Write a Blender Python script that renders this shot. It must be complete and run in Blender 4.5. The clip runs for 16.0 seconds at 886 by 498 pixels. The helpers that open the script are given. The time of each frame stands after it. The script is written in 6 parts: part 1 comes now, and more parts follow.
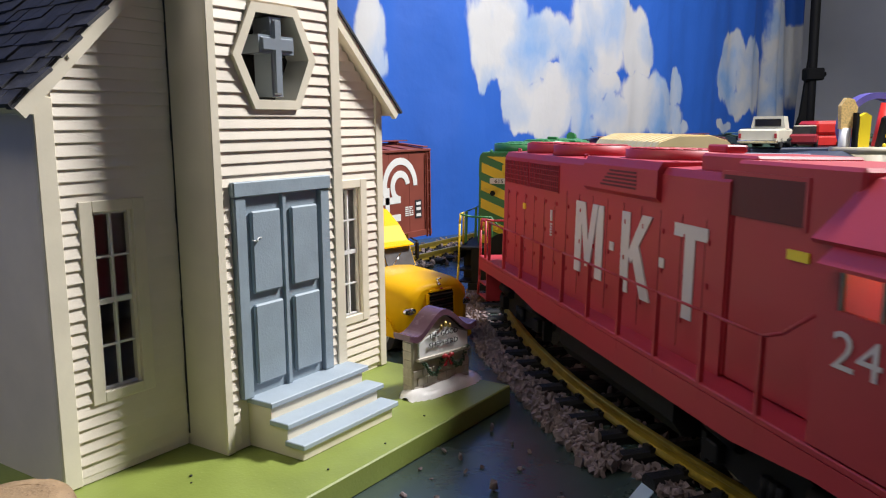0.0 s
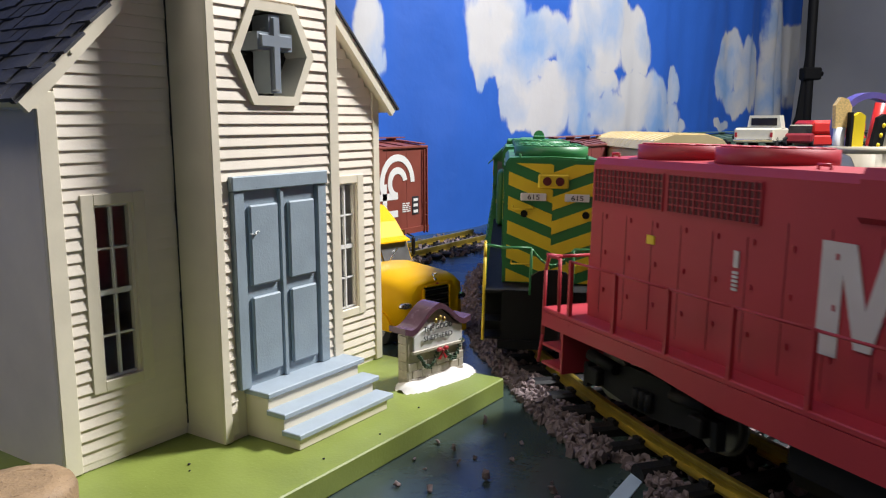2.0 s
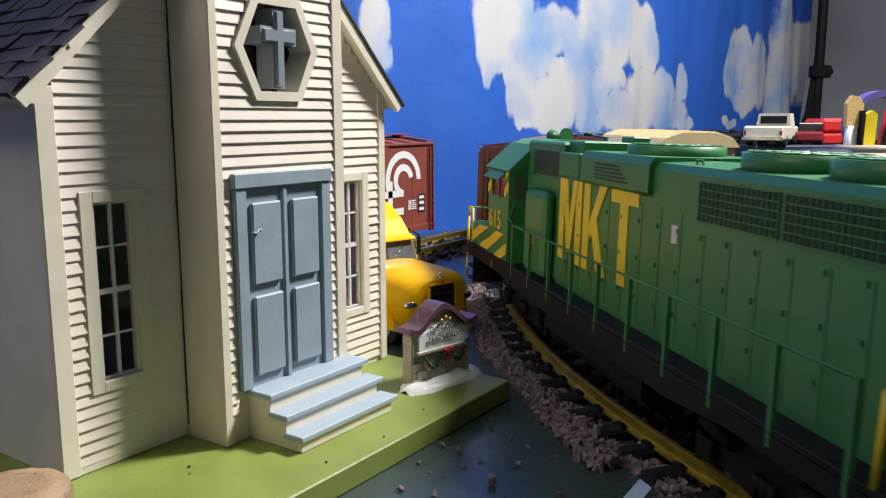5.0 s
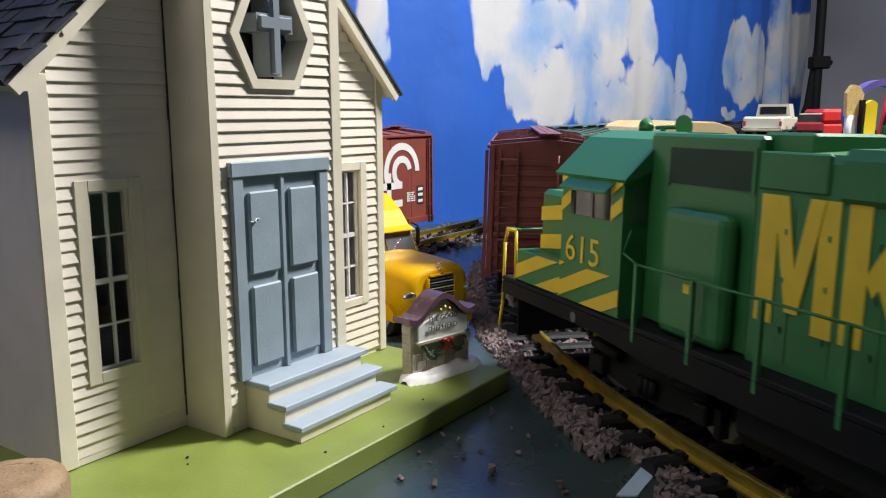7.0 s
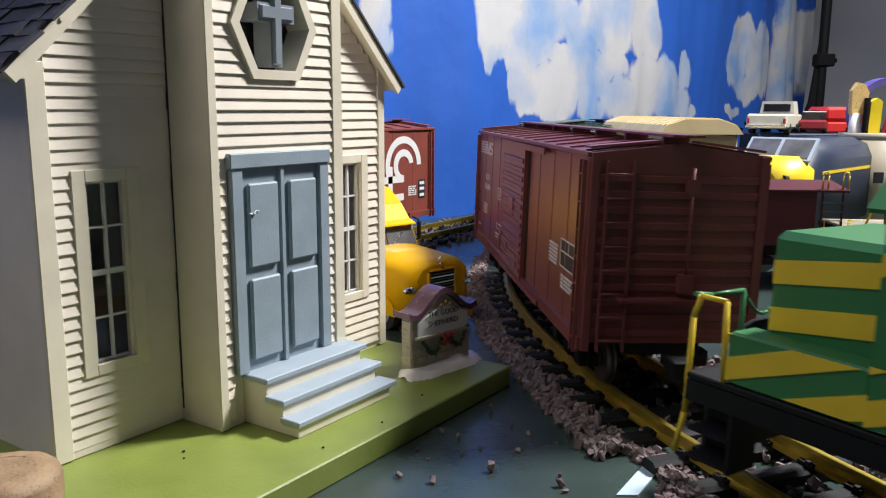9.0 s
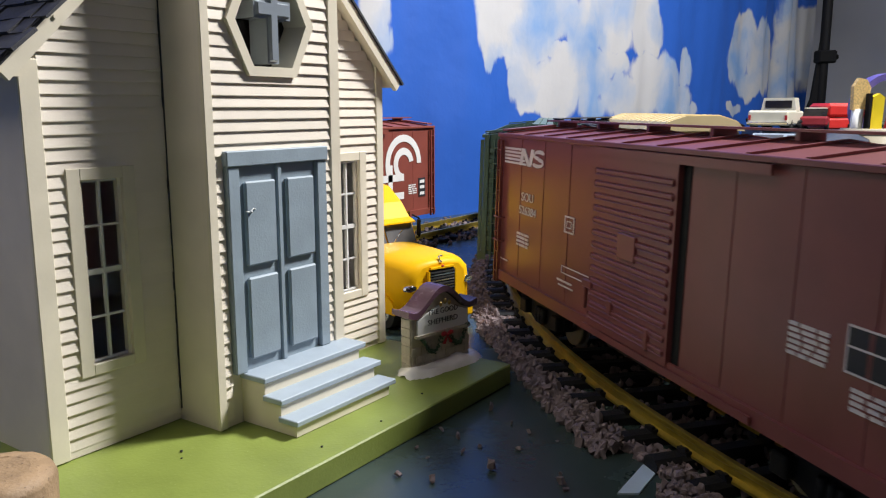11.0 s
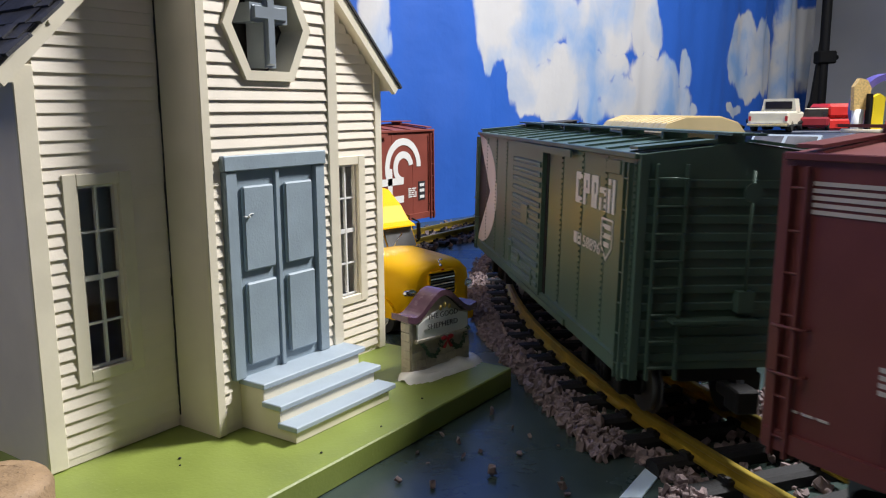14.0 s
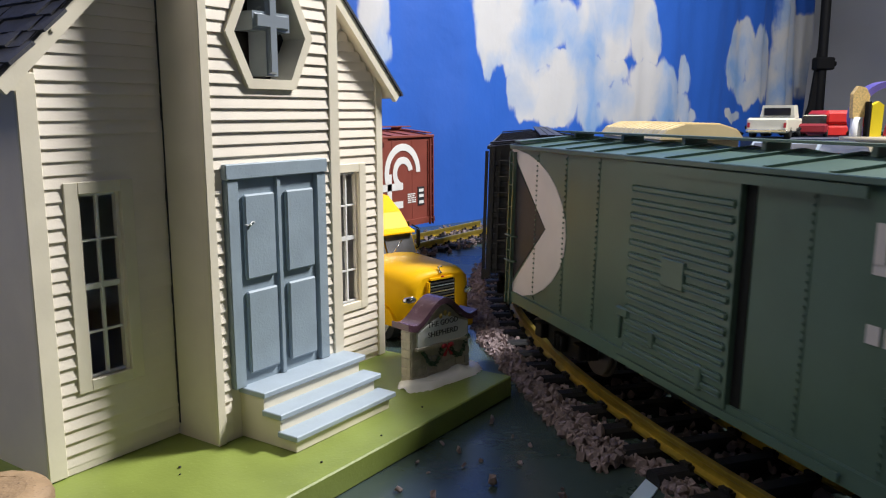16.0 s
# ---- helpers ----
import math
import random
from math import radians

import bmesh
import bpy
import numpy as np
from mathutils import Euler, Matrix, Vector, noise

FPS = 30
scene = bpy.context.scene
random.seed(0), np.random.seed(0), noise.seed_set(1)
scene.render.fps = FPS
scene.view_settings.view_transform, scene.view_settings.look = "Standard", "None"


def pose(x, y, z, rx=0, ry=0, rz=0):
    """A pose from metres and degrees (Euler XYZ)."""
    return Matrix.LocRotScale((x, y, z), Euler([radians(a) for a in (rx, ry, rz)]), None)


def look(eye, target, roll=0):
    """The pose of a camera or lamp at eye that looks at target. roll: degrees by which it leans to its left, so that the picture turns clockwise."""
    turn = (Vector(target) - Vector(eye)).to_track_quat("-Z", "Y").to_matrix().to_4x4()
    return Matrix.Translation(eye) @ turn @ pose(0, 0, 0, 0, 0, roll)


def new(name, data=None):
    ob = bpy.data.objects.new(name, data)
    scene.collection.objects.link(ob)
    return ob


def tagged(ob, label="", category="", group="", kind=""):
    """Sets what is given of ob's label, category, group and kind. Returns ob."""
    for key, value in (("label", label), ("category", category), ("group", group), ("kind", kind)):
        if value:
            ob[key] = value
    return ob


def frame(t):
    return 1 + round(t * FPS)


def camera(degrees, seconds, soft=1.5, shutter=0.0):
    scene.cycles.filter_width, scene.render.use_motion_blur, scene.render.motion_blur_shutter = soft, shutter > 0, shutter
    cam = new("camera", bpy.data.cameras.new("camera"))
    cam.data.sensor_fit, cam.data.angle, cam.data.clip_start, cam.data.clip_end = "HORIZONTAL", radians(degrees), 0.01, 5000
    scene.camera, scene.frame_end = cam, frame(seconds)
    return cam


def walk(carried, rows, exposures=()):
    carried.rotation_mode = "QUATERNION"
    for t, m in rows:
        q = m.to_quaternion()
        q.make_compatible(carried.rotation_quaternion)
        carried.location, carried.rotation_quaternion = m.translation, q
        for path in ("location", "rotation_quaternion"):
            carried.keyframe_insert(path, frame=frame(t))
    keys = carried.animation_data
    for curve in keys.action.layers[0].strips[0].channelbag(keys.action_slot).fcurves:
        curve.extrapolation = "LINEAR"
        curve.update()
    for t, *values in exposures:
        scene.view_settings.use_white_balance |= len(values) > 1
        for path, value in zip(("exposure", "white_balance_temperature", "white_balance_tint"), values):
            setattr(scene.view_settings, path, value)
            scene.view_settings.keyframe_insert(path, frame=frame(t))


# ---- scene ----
cam = camera(57.86, 16.0, soft=1.15, shutter=0.5)
PATH = [
    (0.0, pose(-0.2584, -0.3042, 0.1628, 81.23, 0.58, -56.14)),
    (0.5, pose(-0.2613, -0.3075, 0.1626, 81.21, 0.51, -56.22)),
    (1.0, pose(-0.2620, -0.3080, 0.1637, 81.15, 0.41, -56.24)),
    (1.5, pose(-0.2641, -0.3086, 0.1619, 81.14, 0.37, -56.25)),
    (2.0, pose(-0.2639, -0.3101, 0.1624, 81.05, 0.25, -56.22)),
    (2.5, pose(-0.2630, -0.3085, 0.1625, 81.08, 0.18, -56.16)),
    (3.0, pose(-0.2625, -0.3074, 0.1629, 81.09, 0.11, -55.99)),
    (3.5, pose(-0.2621, -0.3065, 0.1637, 81.12, -0.01, -55.78)),
    (6.0, pose(-0.2544, -0.3046, 0.1613, 80.55, 0.03, -55.82)),
    (6.5, pose(-0.2551, -0.3042, 0.1605, 80.43, 0.08, -55.84)),
    (7.0, pose(-0.2546, -0.3040, 0.1590, 80.42, 0.31, -55.86)),
    (7.5, pose(-0.2537, -0.3035, 0.1594, 80.22, -0.08, -55.88)),
    (8.0, pose(-0.2518, -0.3022, 0.1587, 80.18, -0.19, -55.84)),
    (8.5, pose(-0.2516, -0.3010, 0.1587, 80.08, -0.33, -55.81)),
    (9.0, pose(-0.2509, -0.3013, 0.1583, 80.02, -0.28, -55.70)),
    (11.5, pose(-0.2474, -0.3012, 0.1566, 80.00, 0.09, -55.60)),
    (12.0, pose(-0.2482, -0.2999, 0.1583, 80.03, 0.10, -55.56)),
    (12.5, pose(-0.2473, -0.3003, 0.1576, 80.09, 0.20, -55.53)),
    (13.0, pose(-0.2477, -0.2999, 0.1587, 80.11, 0.24, -55.50)),
    (13.5, pose(-0.2467, -0.3003, 0.1584, 80.13, 0.32, -55.53)),
    (14.0, pose(-0.2451, -0.3008, 0.1566, 80.21, 0.45, -55.58)),
    (14.5, pose(-0.2436, -0.2996, 0.1587, 80.26, 0.37, -55.61)),
    (15.0, pose(-0.2448, -0.2996, 0.1575, 80.38, 0.29, -55.63)),
    (15.5, pose(-0.2456, -0.2997, 0.1596, 80.45, 0.24, -55.64)),
    (16.0, pose(-0.2455, -0.2988, 0.1595, 80.43, 0.15, -55.71)),
]
walk(cam, PATH)

# ---- world and lamps ----
world = bpy.data.worlds.new("world")
scene.world = world
world.use_nodes = True
world.node_tree.nodes["Background"].inputs["Color"].default_value = (0.8, 0.82, 0.9, 1)
world.node_tree.nodes["Background"].inputs["Strength"].default_value = 0.1
scene.view_settings.exposure = -0.02


def area_lamp(name, eye, target, watts, size, colour):
    data = bpy.data.lights.new(name, "AREA")
    data.shape, data.size, data.energy, data.color = "DISK", size, watts, colour
    ob = new(name, data)
    ob.matrix_world = look(eye, target)
    return ob


area_lamp("workshop_lamp", (0.98, -0.66, 1.36), (0.05, 0.0, 0.05), 57.0, 0.3, (1.0, 0.985, 0.985))
# added fill with no known fixture, lifts the backdrop and far wall
area_lamp("ceiling_lamp", (1.5, -0.75, 1.55), (1.5, 0.3, 0.2), 6.0, 0.6, (1.0, 0.98, 0.96))
# invented fill for the train's shaded side, standing in for bounce off the church
area_lamp("room_lamp", (-0.85, 0.3, 1.6), (0.1, -0.1, 0.0), 8.5, 0.9, (1.0, 0.93, 0.82))


# ---- materials ----
def material(name, colour, rough=0.5, metal=0.0, vary=0.15, scale=60.0, bump=0.1, fine=600.0, stain=None, stain_at=0.62, spec=0.5, rand=0.0):
    m = bpy.data.materials.new(name)
    m.use_nodes = True
    n, l = m.node_tree.nodes, m.node_tree.links
    b = n["Principled BSDF"]
    b.inputs["Roughness"].default_value, b.inputs["Metallic"].default_value = rough, metal
    b.inputs["Specular IOR Level"].default_value = spec
    co = n.new("ShaderNodeTexCoord")
    t1 = n.new("ShaderNodeTexNoise")
    t1.inputs["Scale"].default_value, t1.inputs["Detail"].default_value = scale, 6
    t2 = n.new("ShaderNodeTexNoise")
    t2.inputs["Scale"].default_value, t2.inputs["Detail"].default_value = fine, 3
    l.new(co.outputs["Object"], t1.inputs["Vector"])
    l.new(co.outputs["Object"], t2.inputs["Vector"])
    ramp = n.new("ShaderNodeValToRGB")
    e = ramp.color_ramp.elements
    e[0].position, e[1].position = 0.3, 0.7
    e[0].color = (*[c * (1 - vary) for c in colour], 1)
    e[1].color = (*[min(1, c * (1 + vary)) for c in colour], 1)
    l.new(t1.outputs["Fac"], ramp.inputs["Fac"])
    out = ramp.outputs["Color"]
    if stain:
        step = n.new("ShaderNodeMapRange")
        step.inputs["From Min"].default_value, step.inputs["From Max"].default_value = stain_at, stain_at + 0.1
        l.new(t2.outputs["Fac"], step.inputs["Value"])
        mix = n.new("ShaderNodeMix")
        mix.data_type = "RGBA"
        l.new(step.outputs["Result"], mix.inputs["Factor"])
        l.new(out, mix.inputs["A"])
        mix.inputs["B"].default_value = (*stain, 1)
        out = mix.outputs["Result"]
    if rand:
        info = n.new("ShaderNodeObjectInfo")
        geo = n.new("ShaderNodeNewGeometry")
        add = n.new("ShaderNodeMath")
        add.operation = "ADD"
        l.new(info.outputs["Random"], add.inputs[0])
        l.new(geo.outputs["Random Per Island"], add.inputs[1])
        span = n.new("ShaderNodeMapRange")
        span.inputs["From Max"].default_value = 2.0
        span.inputs["To Min"].default_value, span.inputs["To Max"].default_value = 1 - rand, 1 + rand
        l.new(add.outputs[0], span.inputs["Value"])
        hsv = n.new("ShaderNodeHueSaturation")
        l.new(span.outputs["Result"], hsv.inputs["Value"])
        l.new(out, hsv.inputs["Color"])
        out = hsv.outputs["Color"]
    l.new(out, b.inputs["Base Color"])
    if bump:
        bp = n.new("ShaderNodeBump")
        bp.inputs["Strength"].default_value, bp.inputs["Distance"].default_value = bump, 0.001
        l.new(t2.outputs["Fac"], bp.inputs["Height"])
        l.new(bp.outputs["Normal"], b.inputs["Normal"])
    rg = n.new("ShaderNodeMapRange")
    rg.inputs["To Min"].default_value, rg.inputs["To Max"].default_value = max(0.02, rough - 0.08), min(1, rough + 0.08)
    l.new(t1.outputs["Fac"], rg.inputs["Value"])
    l.new(rg.outputs["Result"], b.inputs["Roughness"])
    return m


def glow(name, colour, strength):
    m = material(name, colour, 0.4, vary=0.02, bump=0)
    b = m.node_tree.nodes["Principled BSDF"]
    b.inputs["Emission Color"].default_value, b.inputs["Emission Strength"].default_value = (*colour, 1), strength
    return m


def clear(name, colour=(0.9, 0.95, 1.0), rough=0.03):
    m = material(name, colour, rough, vary=0.02, bump=0)
    m.node_tree.nodes["Principled BSDF"].inputs["Transmission Weight"].default_value = 1.0
    return m


BULB = glow("cab_bulb_glow", (1.0, 0.5, 0.16), 170.0)
CREAM = material("cream_paint", (0.76, 0.69, 0.58), 0.45, vary=0.06, scale=40, bump=0.08, fine=900, stain=(0.5, 0.44, 0.32), stain_at=0.74, rand=0.04)
TRIM = material("cream_trim_paint", (0.72, 0.66, 0.52), 0.4, vary=0.07, scale=50, bump=0.04, fine=700)
GREY = material("blue_grey_paint", (0.27, 0.335, 0.385), 0.52, vary=0.08, scale=70, bump=0.12, fine=800, stain=(0.16, 0.2, 0.23), stain_at=0.68)
STEP = material("pale_blue_grey_paint", (0.34, 0.405, 0.465), 0.55, vary=0.06, scale=60, bump=0.1, fine=700)
CROSS = material("silver_grey_paint", (0.3, 0.34, 0.38), 0.25, metal=0.2, vary=0.06, bump=0.05)
SHINGLE = material("dark_shingle", (0.035, 0.035, 0.042), 0.75, vary=0.35, scale=120, bump=0.4, fine=1500, rand=0.5)
GREEN_TOP = material("green_board_paint", (0.2, 0.25, 0.05), 0.48, vary=0.16, scale=25, bump=0.14, fine=500, stain=(0.3, 0.36, 0.13), stain_at=0.68)
TABLE = material("dark_green_table_paint", (0.038, 0.058, 0.052), 0.26, vary=0.3, scale=14, bump=0.08, fine=260, stain=(0.045, 0.062, 0.048), stain_at=0.66)
BALLAST = material("pinkish_ballast", (0.19, 0.145, 0.145), 0.9, vary=0.25, scale=300, bump=0.5, fine=2500, rand=0.55)
BRASS = material("brass_rail", (0.55, 0.42, 0.08), 0.38, metal=0.85, vary=0.2, scale=90, bump=0.1, fine=900)
TIE = material("black_tie_plastic", (0.011, 0.011, 0.013), 0.6, vary=0.3, scale=300, bump=0.3, fine=1500, spec=0.3)
RED = material("red_loco_paint", (0.42, 0.03, 0.045), 0.5, vary=0.06, scale=30, bump=0.04)
RED_DARK = material("dark_red_grille", (0.1, 0.008, 0.012), 0.6, vary=0.1)
GREEN = material("green_loco_paint", (0.036, 0.19, 0.058), 0.42, vary=0.06, scale=30, bump=0.04)
GREEN_DARK = material("dark_green_grille", (0.006, 0.035, 0.014), 0.6, vary=0.1)
YELLOW = material("yellow_stripe_paint", (0.8, 0.575, 0.03), 0.45, vary=0.06, scale=60, bump=0.04)
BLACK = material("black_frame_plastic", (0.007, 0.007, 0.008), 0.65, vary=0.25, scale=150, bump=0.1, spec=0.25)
STEEL = material("dull_wheel_steel", (0.2, 0.2, 0.2), 0.4, metal=0.9, vary=0.15)
WHITE = material("white_marking", (0.62, 0.57, 0.56), 0.55, vary=0.05, bump=0.03)
OXIDE = material("oxide_brown_car_paint", (0.18, 0.05, 0.048), 0.34, vary=0.1, scale=40, bump=0.05)
OXIDE_FAR = material("red_brown_car_paint", (0.2, 0.045, 0.03), 0.55, vary=0.1, scale=40, bump=0.05)
CPGREEN = material("dark_green_car_paint", (0.072, 0.125, 0.098), 0.36, vary=0.1, scale=40, bump=0.05)
CARBLACK = material("black_car_paint", (0.018, 0.018, 0.022), 0.45, vary=0.15, scale=60)
TRUCKYELLOW = material("yellow_truck_enamel", (0.8, 0.44, 0.005), 0.42, vary=0.03, scale=20, bump=0.0, spec=0.12)
CHROME = material("chrome", (0.8, 0.8, 0.8), 0.12, metal=1.0, vary=0.05, bump=0)
RUBBER = material("black_rubber", (0.015, 0.015, 0.015), 0.75, vary=0.2)
GLASS = clear("window_glass")
DARKGLASS = material("dark_window_pane", (0.02, 0.018, 0.017), 0.08, vary=0.3, bump=0)
WINDSCREEN = material("smoky_windscreen", (0.12, 0.12, 0.125), 0.2, vary=0.3, scale=50, bump=0)
PURPLE = material("plum_roof_glaze", (0.1, 0.05, 0.07), 0.25, vary=0.2, scale=200, bump=0.1)
STONE = material("tan_sign_stone", (0.42, 0.37, 0.29), 0.4, vary=0.15, scale=250, bump=0.25, fine=1200)
SIGNWHITE = material("white_sign_face", (0.72, 0.72, 0.7), 0.35, vary=0.04)
SNOW = material("glazed_snow", (0.82, 0.8, 0.77), 0.22, vary=0.05, scale=120, bump=0.15)
LEAF = material("wreath_green", (0.03, 0.07, 0.035), 0.6, vary=0.4, scale=700)
BOW = material("red_bow", (0.42, 0.02, 0.03), 0.4, vary=0.1)
INK = material("black_ink", (0.02, 0.02, 0.025), 0.6, vary=0.1)
WOOD = material("raw_wood", (0.3, 0.2, 0.11), 0.65, vary=0.25, scale=80, bump=0.4, fine=700, stain=(0.16, 0.1, 0.055))
GOLD = material("gold_lantern", (0.5, 0.36, 0.12), 0.35, metal=0.7, vary=0.2)
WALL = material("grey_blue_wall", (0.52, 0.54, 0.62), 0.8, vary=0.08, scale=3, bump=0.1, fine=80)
# for walls out of view, dark so that little light bounces back
WALL_LOW_BOUNCE = material("low_bounce_wall", (0.24, 0.22, 0.19), 0.85, vary=0.12, scale=3, bump=0.1, fine=80)
CEIL = material("ceiling_paint", (0.4, 0.4, 0.4), 0.9, vary=0.08, scale=3)
FLOOR = material("concrete_floor", (0.2, 0.19, 0.18), 0.8, vary=0.2, scale=4, bump=0.2, fine=60)
PAPER = material("pale_blue_paper", (0.5, 0.62, 0.72), 0.5, vary=0.05)
MAROON = material("maroon_caboose_paint", (0.075, 0.008, 0.014), 0.5, vary=0.1)
NAVY = material("dark_blue_loco_paint", (0.02, 0.03, 0.06), 0.5, vary=0.15, scale=30)
CREAMCAR = material("cream_roof_paint", (0.68, 0.55, 0.3), 0.5, vary=0.08, scale=30)
IVORY = material("ivory_toy_paint", (0.66, 0.63, 0.5), 0.35, vary=0.05)
TOYMAROON = material("dull_red_paint", (0.25, 0.02, 0.03), 0.4, vary=0.08)
TOYRED = material("bright_red_paint", (0.6, 0.03, 0.025), 0.35, vary=0.06)
TOOLYELLOW = material("yellow_tool_plastic", (0.8, 0.62, 0.02), 0.4, vary=0.05)
POT = material("beige_pot", (0.42, 0.37, 0.27), 0.5, vary=0.1, scale=30)
BRISTLE = material("tan_bristle", (0.75, 0.52, 0.2), 0.8, vary=0.25, scale=400, bump=0.4)
TAPE = material("violet_tape", (0.12, 0.1, 0.35), 0.4, vary=0.1)


# ---- mesh helpers ----
def part(name, bm, mat, parent=None, label="", m=None):
    me = bpy.data.meshes.new(name)
    bm.normal_update()
    bm.to_mesh(me)
    bm.free()
    for one in (mat if isinstance(mat, (list, tuple)) else [mat]):
        me.materials.append(one)
    ob = new(name, me)
    if parent:
        ob.parent = parent
    if m is not None:
        ob.matrix_basis = m
    if label:
        ob["label"] = label
    return ob


def empty(name, m, label, category, group="", kind=""):
    ob = new(name)
    ob.empty_display_size = 0.01
    ob.matrix_basis = m
    return tagged(ob, label, category, group, kind)


def box(bm, x0, x1, y0, y1, z0, z1, bev=0.0, mi=0, segs=1):
    r = bmesh.ops.create_cube(bm, size=1)
    vs = r["verts"]
    for v in vs:
        v.co = Vector((x0 + (v.co.x + 0.5) * (x1 - x0), y0 + (v.co.y + 0.5) * (y1 - y0), z0 + (v.co.z + 0.5) * (z1 - z0)))
    fs = list({f for v in vs for f in v.link_faces})
    for f in fs:
        f.material_index = mi
    if bev:
        es = list({e for v in vs for e in v.link_edges})
        r = bmesh.ops.bevel(bm, geom=es, offset=bev, segments=segs, profile=0.5, affect="EDGES")
        for f in r["faces"]:
            f.material_index = mi
    return bm


def boxes(*rows, bev=0.0):
    bm = bmesh.new()
    for row in rows:
        box(bm, *row, bev=bev)
    return bm


def prism(bm, outline, y0, y1, axis="y", mi=0):
    """An outline of pairs pushed through from y0 to y1 along an axis; pairs are the other two coordinates in order."""
    def at(p, h):
        return {"y": (p[0], h, p[1]), "x": (h, p[0], p[1]), "z": (p[0], p[1], h)}[axis]
    a = [bm.verts.new(at(p, y0)) for p in outline]
    b = [bm.verts.new(at(p, y1)) for p in outline]
    n = len(outline)
    fs = [bm.faces.new(a), bm.faces.new(b[::-1])]
    for i in range(n):
        fs.append(bm.faces.new((a[i], b[i], b[(i + 1) % n], a[(i + 1) % n])))
    for f in fs:
        f.material_index = mi
    bmesh.ops.recalc_face_normals(bm, faces=fs)
    return bm


def cyl(bm, a, b, r, r2=None, seg=14, mi=0):
    a, b = Vector(a), Vector(b)
    m = Matrix.Translation((a + b) / 2) @ (b - a).to_track_quat("Z", "Y").to_matrix().to_4x4()
    g = bmesh.ops.create_cone(bm, cap_ends=True, segments=seg, radius1=r, radius2=r if r2 is None else r2, depth=(b - a).length, matrix=m)
    for f in {f for v in g["verts"] for f in v.link_faces}:
        f.material_index = mi
        f.smooth = len(f.verts) == 4
    return bm


def rod(bm, points, r, seg=6, mi=0):
    for a, b in zip(points, points[1:]):
        cyl(bm, a, b, r, seg=seg, mi=mi)
    return bm


def ball(bm, c, r, sub=2, squash=(1, 1, 1), mi=0):
    m = Matrix.Translation(c) @ Matrix.Diagonal((*[r * s for s in squash], 1))
    g = bmesh.ops.create_icosphere(bm, subdivisions=sub, radius=1, matrix=m)
    for f in {f for v in g["verts"] for f in v.link_faces}:
        f.material_index = mi
        f.smooth = True
    return bm


def one(fn, *args, **kw):
    bm = bmesh.new()
    fn(bm, *args, **kw)
    return bm


def letters(name, text, height, width, mat, parent, m, depth=0.0003):
    """Text in the built-in font as a mesh, stretched to a width and a height, its lower left corner at the pose."""
    cu = bpy.data.curves.new(name, "FONT")
    cu.body, cu.extrude, cu.resolution_u = text, 0.02, 3
    tmp = new(name, cu)
    dg = bpy.context.evaluated_depsgraph_get()
    me = bpy.data.meshes.new_from_object(tmp.evaluated_get(dg))
    bpy.data.objects.remove(tmp)
    co = np.empty(len(me.vertices) * 3)
    me.vertices.foreach_get("co", co)
    co = co.reshape(-1, 3)
    lo, hi = co.min(0), co.max(0)
    co = (co - lo) / np.maximum(hi - lo, 1e-6) * (width, height, depth)
    me.vertices.foreach_set("co", co.ravel())
    me.materials.clear()
    me.materials.append(mat)
    ob = new(name, me)
    ob.parent = parent
    ob.matrix_basis = m
    return ob


def resize(thing, sx, sy=None, sz=None):
    """Sets a thing's meshes to another size round its own base."""
    done = set()
    for ob in thing.children_recursive:
        if ob.data and ob.data.name not in done:
            done.add(ob.data.name)
            ob.data.transform(Matrix.Diagonal((sx, sy or sx, sz or sx, 1)))


# ---- room ----
TABLE_Z = -0.0127
room = [("wall_north", (-2.6, 2.9, 2.2, 2.3, -0.95, 1.75)), ("wall_south", (-2.6, 2.9, -2.5, -2.4, -0.95, 1.75)),
        ("wall_west", (-2.7, -2.6, -2.5, 2.3, -0.95, 1.75)), ("wall_east", (2.9, 3.0, -2.5, 2.3, -0.95, 1.75))]
# out of view: south stays pale to bounce fill, west and north cut it
for name, b in room:
    tagged(part(name, boxes(b), WALL if name in ("wall_east", "wall_south") else WALL_LOW_BOUNCE), "plain grey-blue painted basement wall" if name in ("wall_east", "wall_south") else "unseen brownish-grey wall, darkened to cut bounced light", "wall", kind="structure")
tagged(part("floor", boxes((-2.7, 3.0, -2.5, 2.3, -1.0, -0.95)), FLOOR), "plain grey concrete basement floor", "floor", kind="structure")
tagged(part("ceiling", boxes((-2.7, 3.0, -2.5, 2.3, 1.75, 1.8)), CEIL), "plain pale basement ceiling", "ceiling", kind="structure")
tagged(part("ground", boxes((-0.9, 2.55, -2.25, 0.75, TABLE_Z - 0.03, TABLE_Z)), TABLE), "dark green painted plywood layout tabletop, dusty and scuffed", "tabletop", kind="structure")


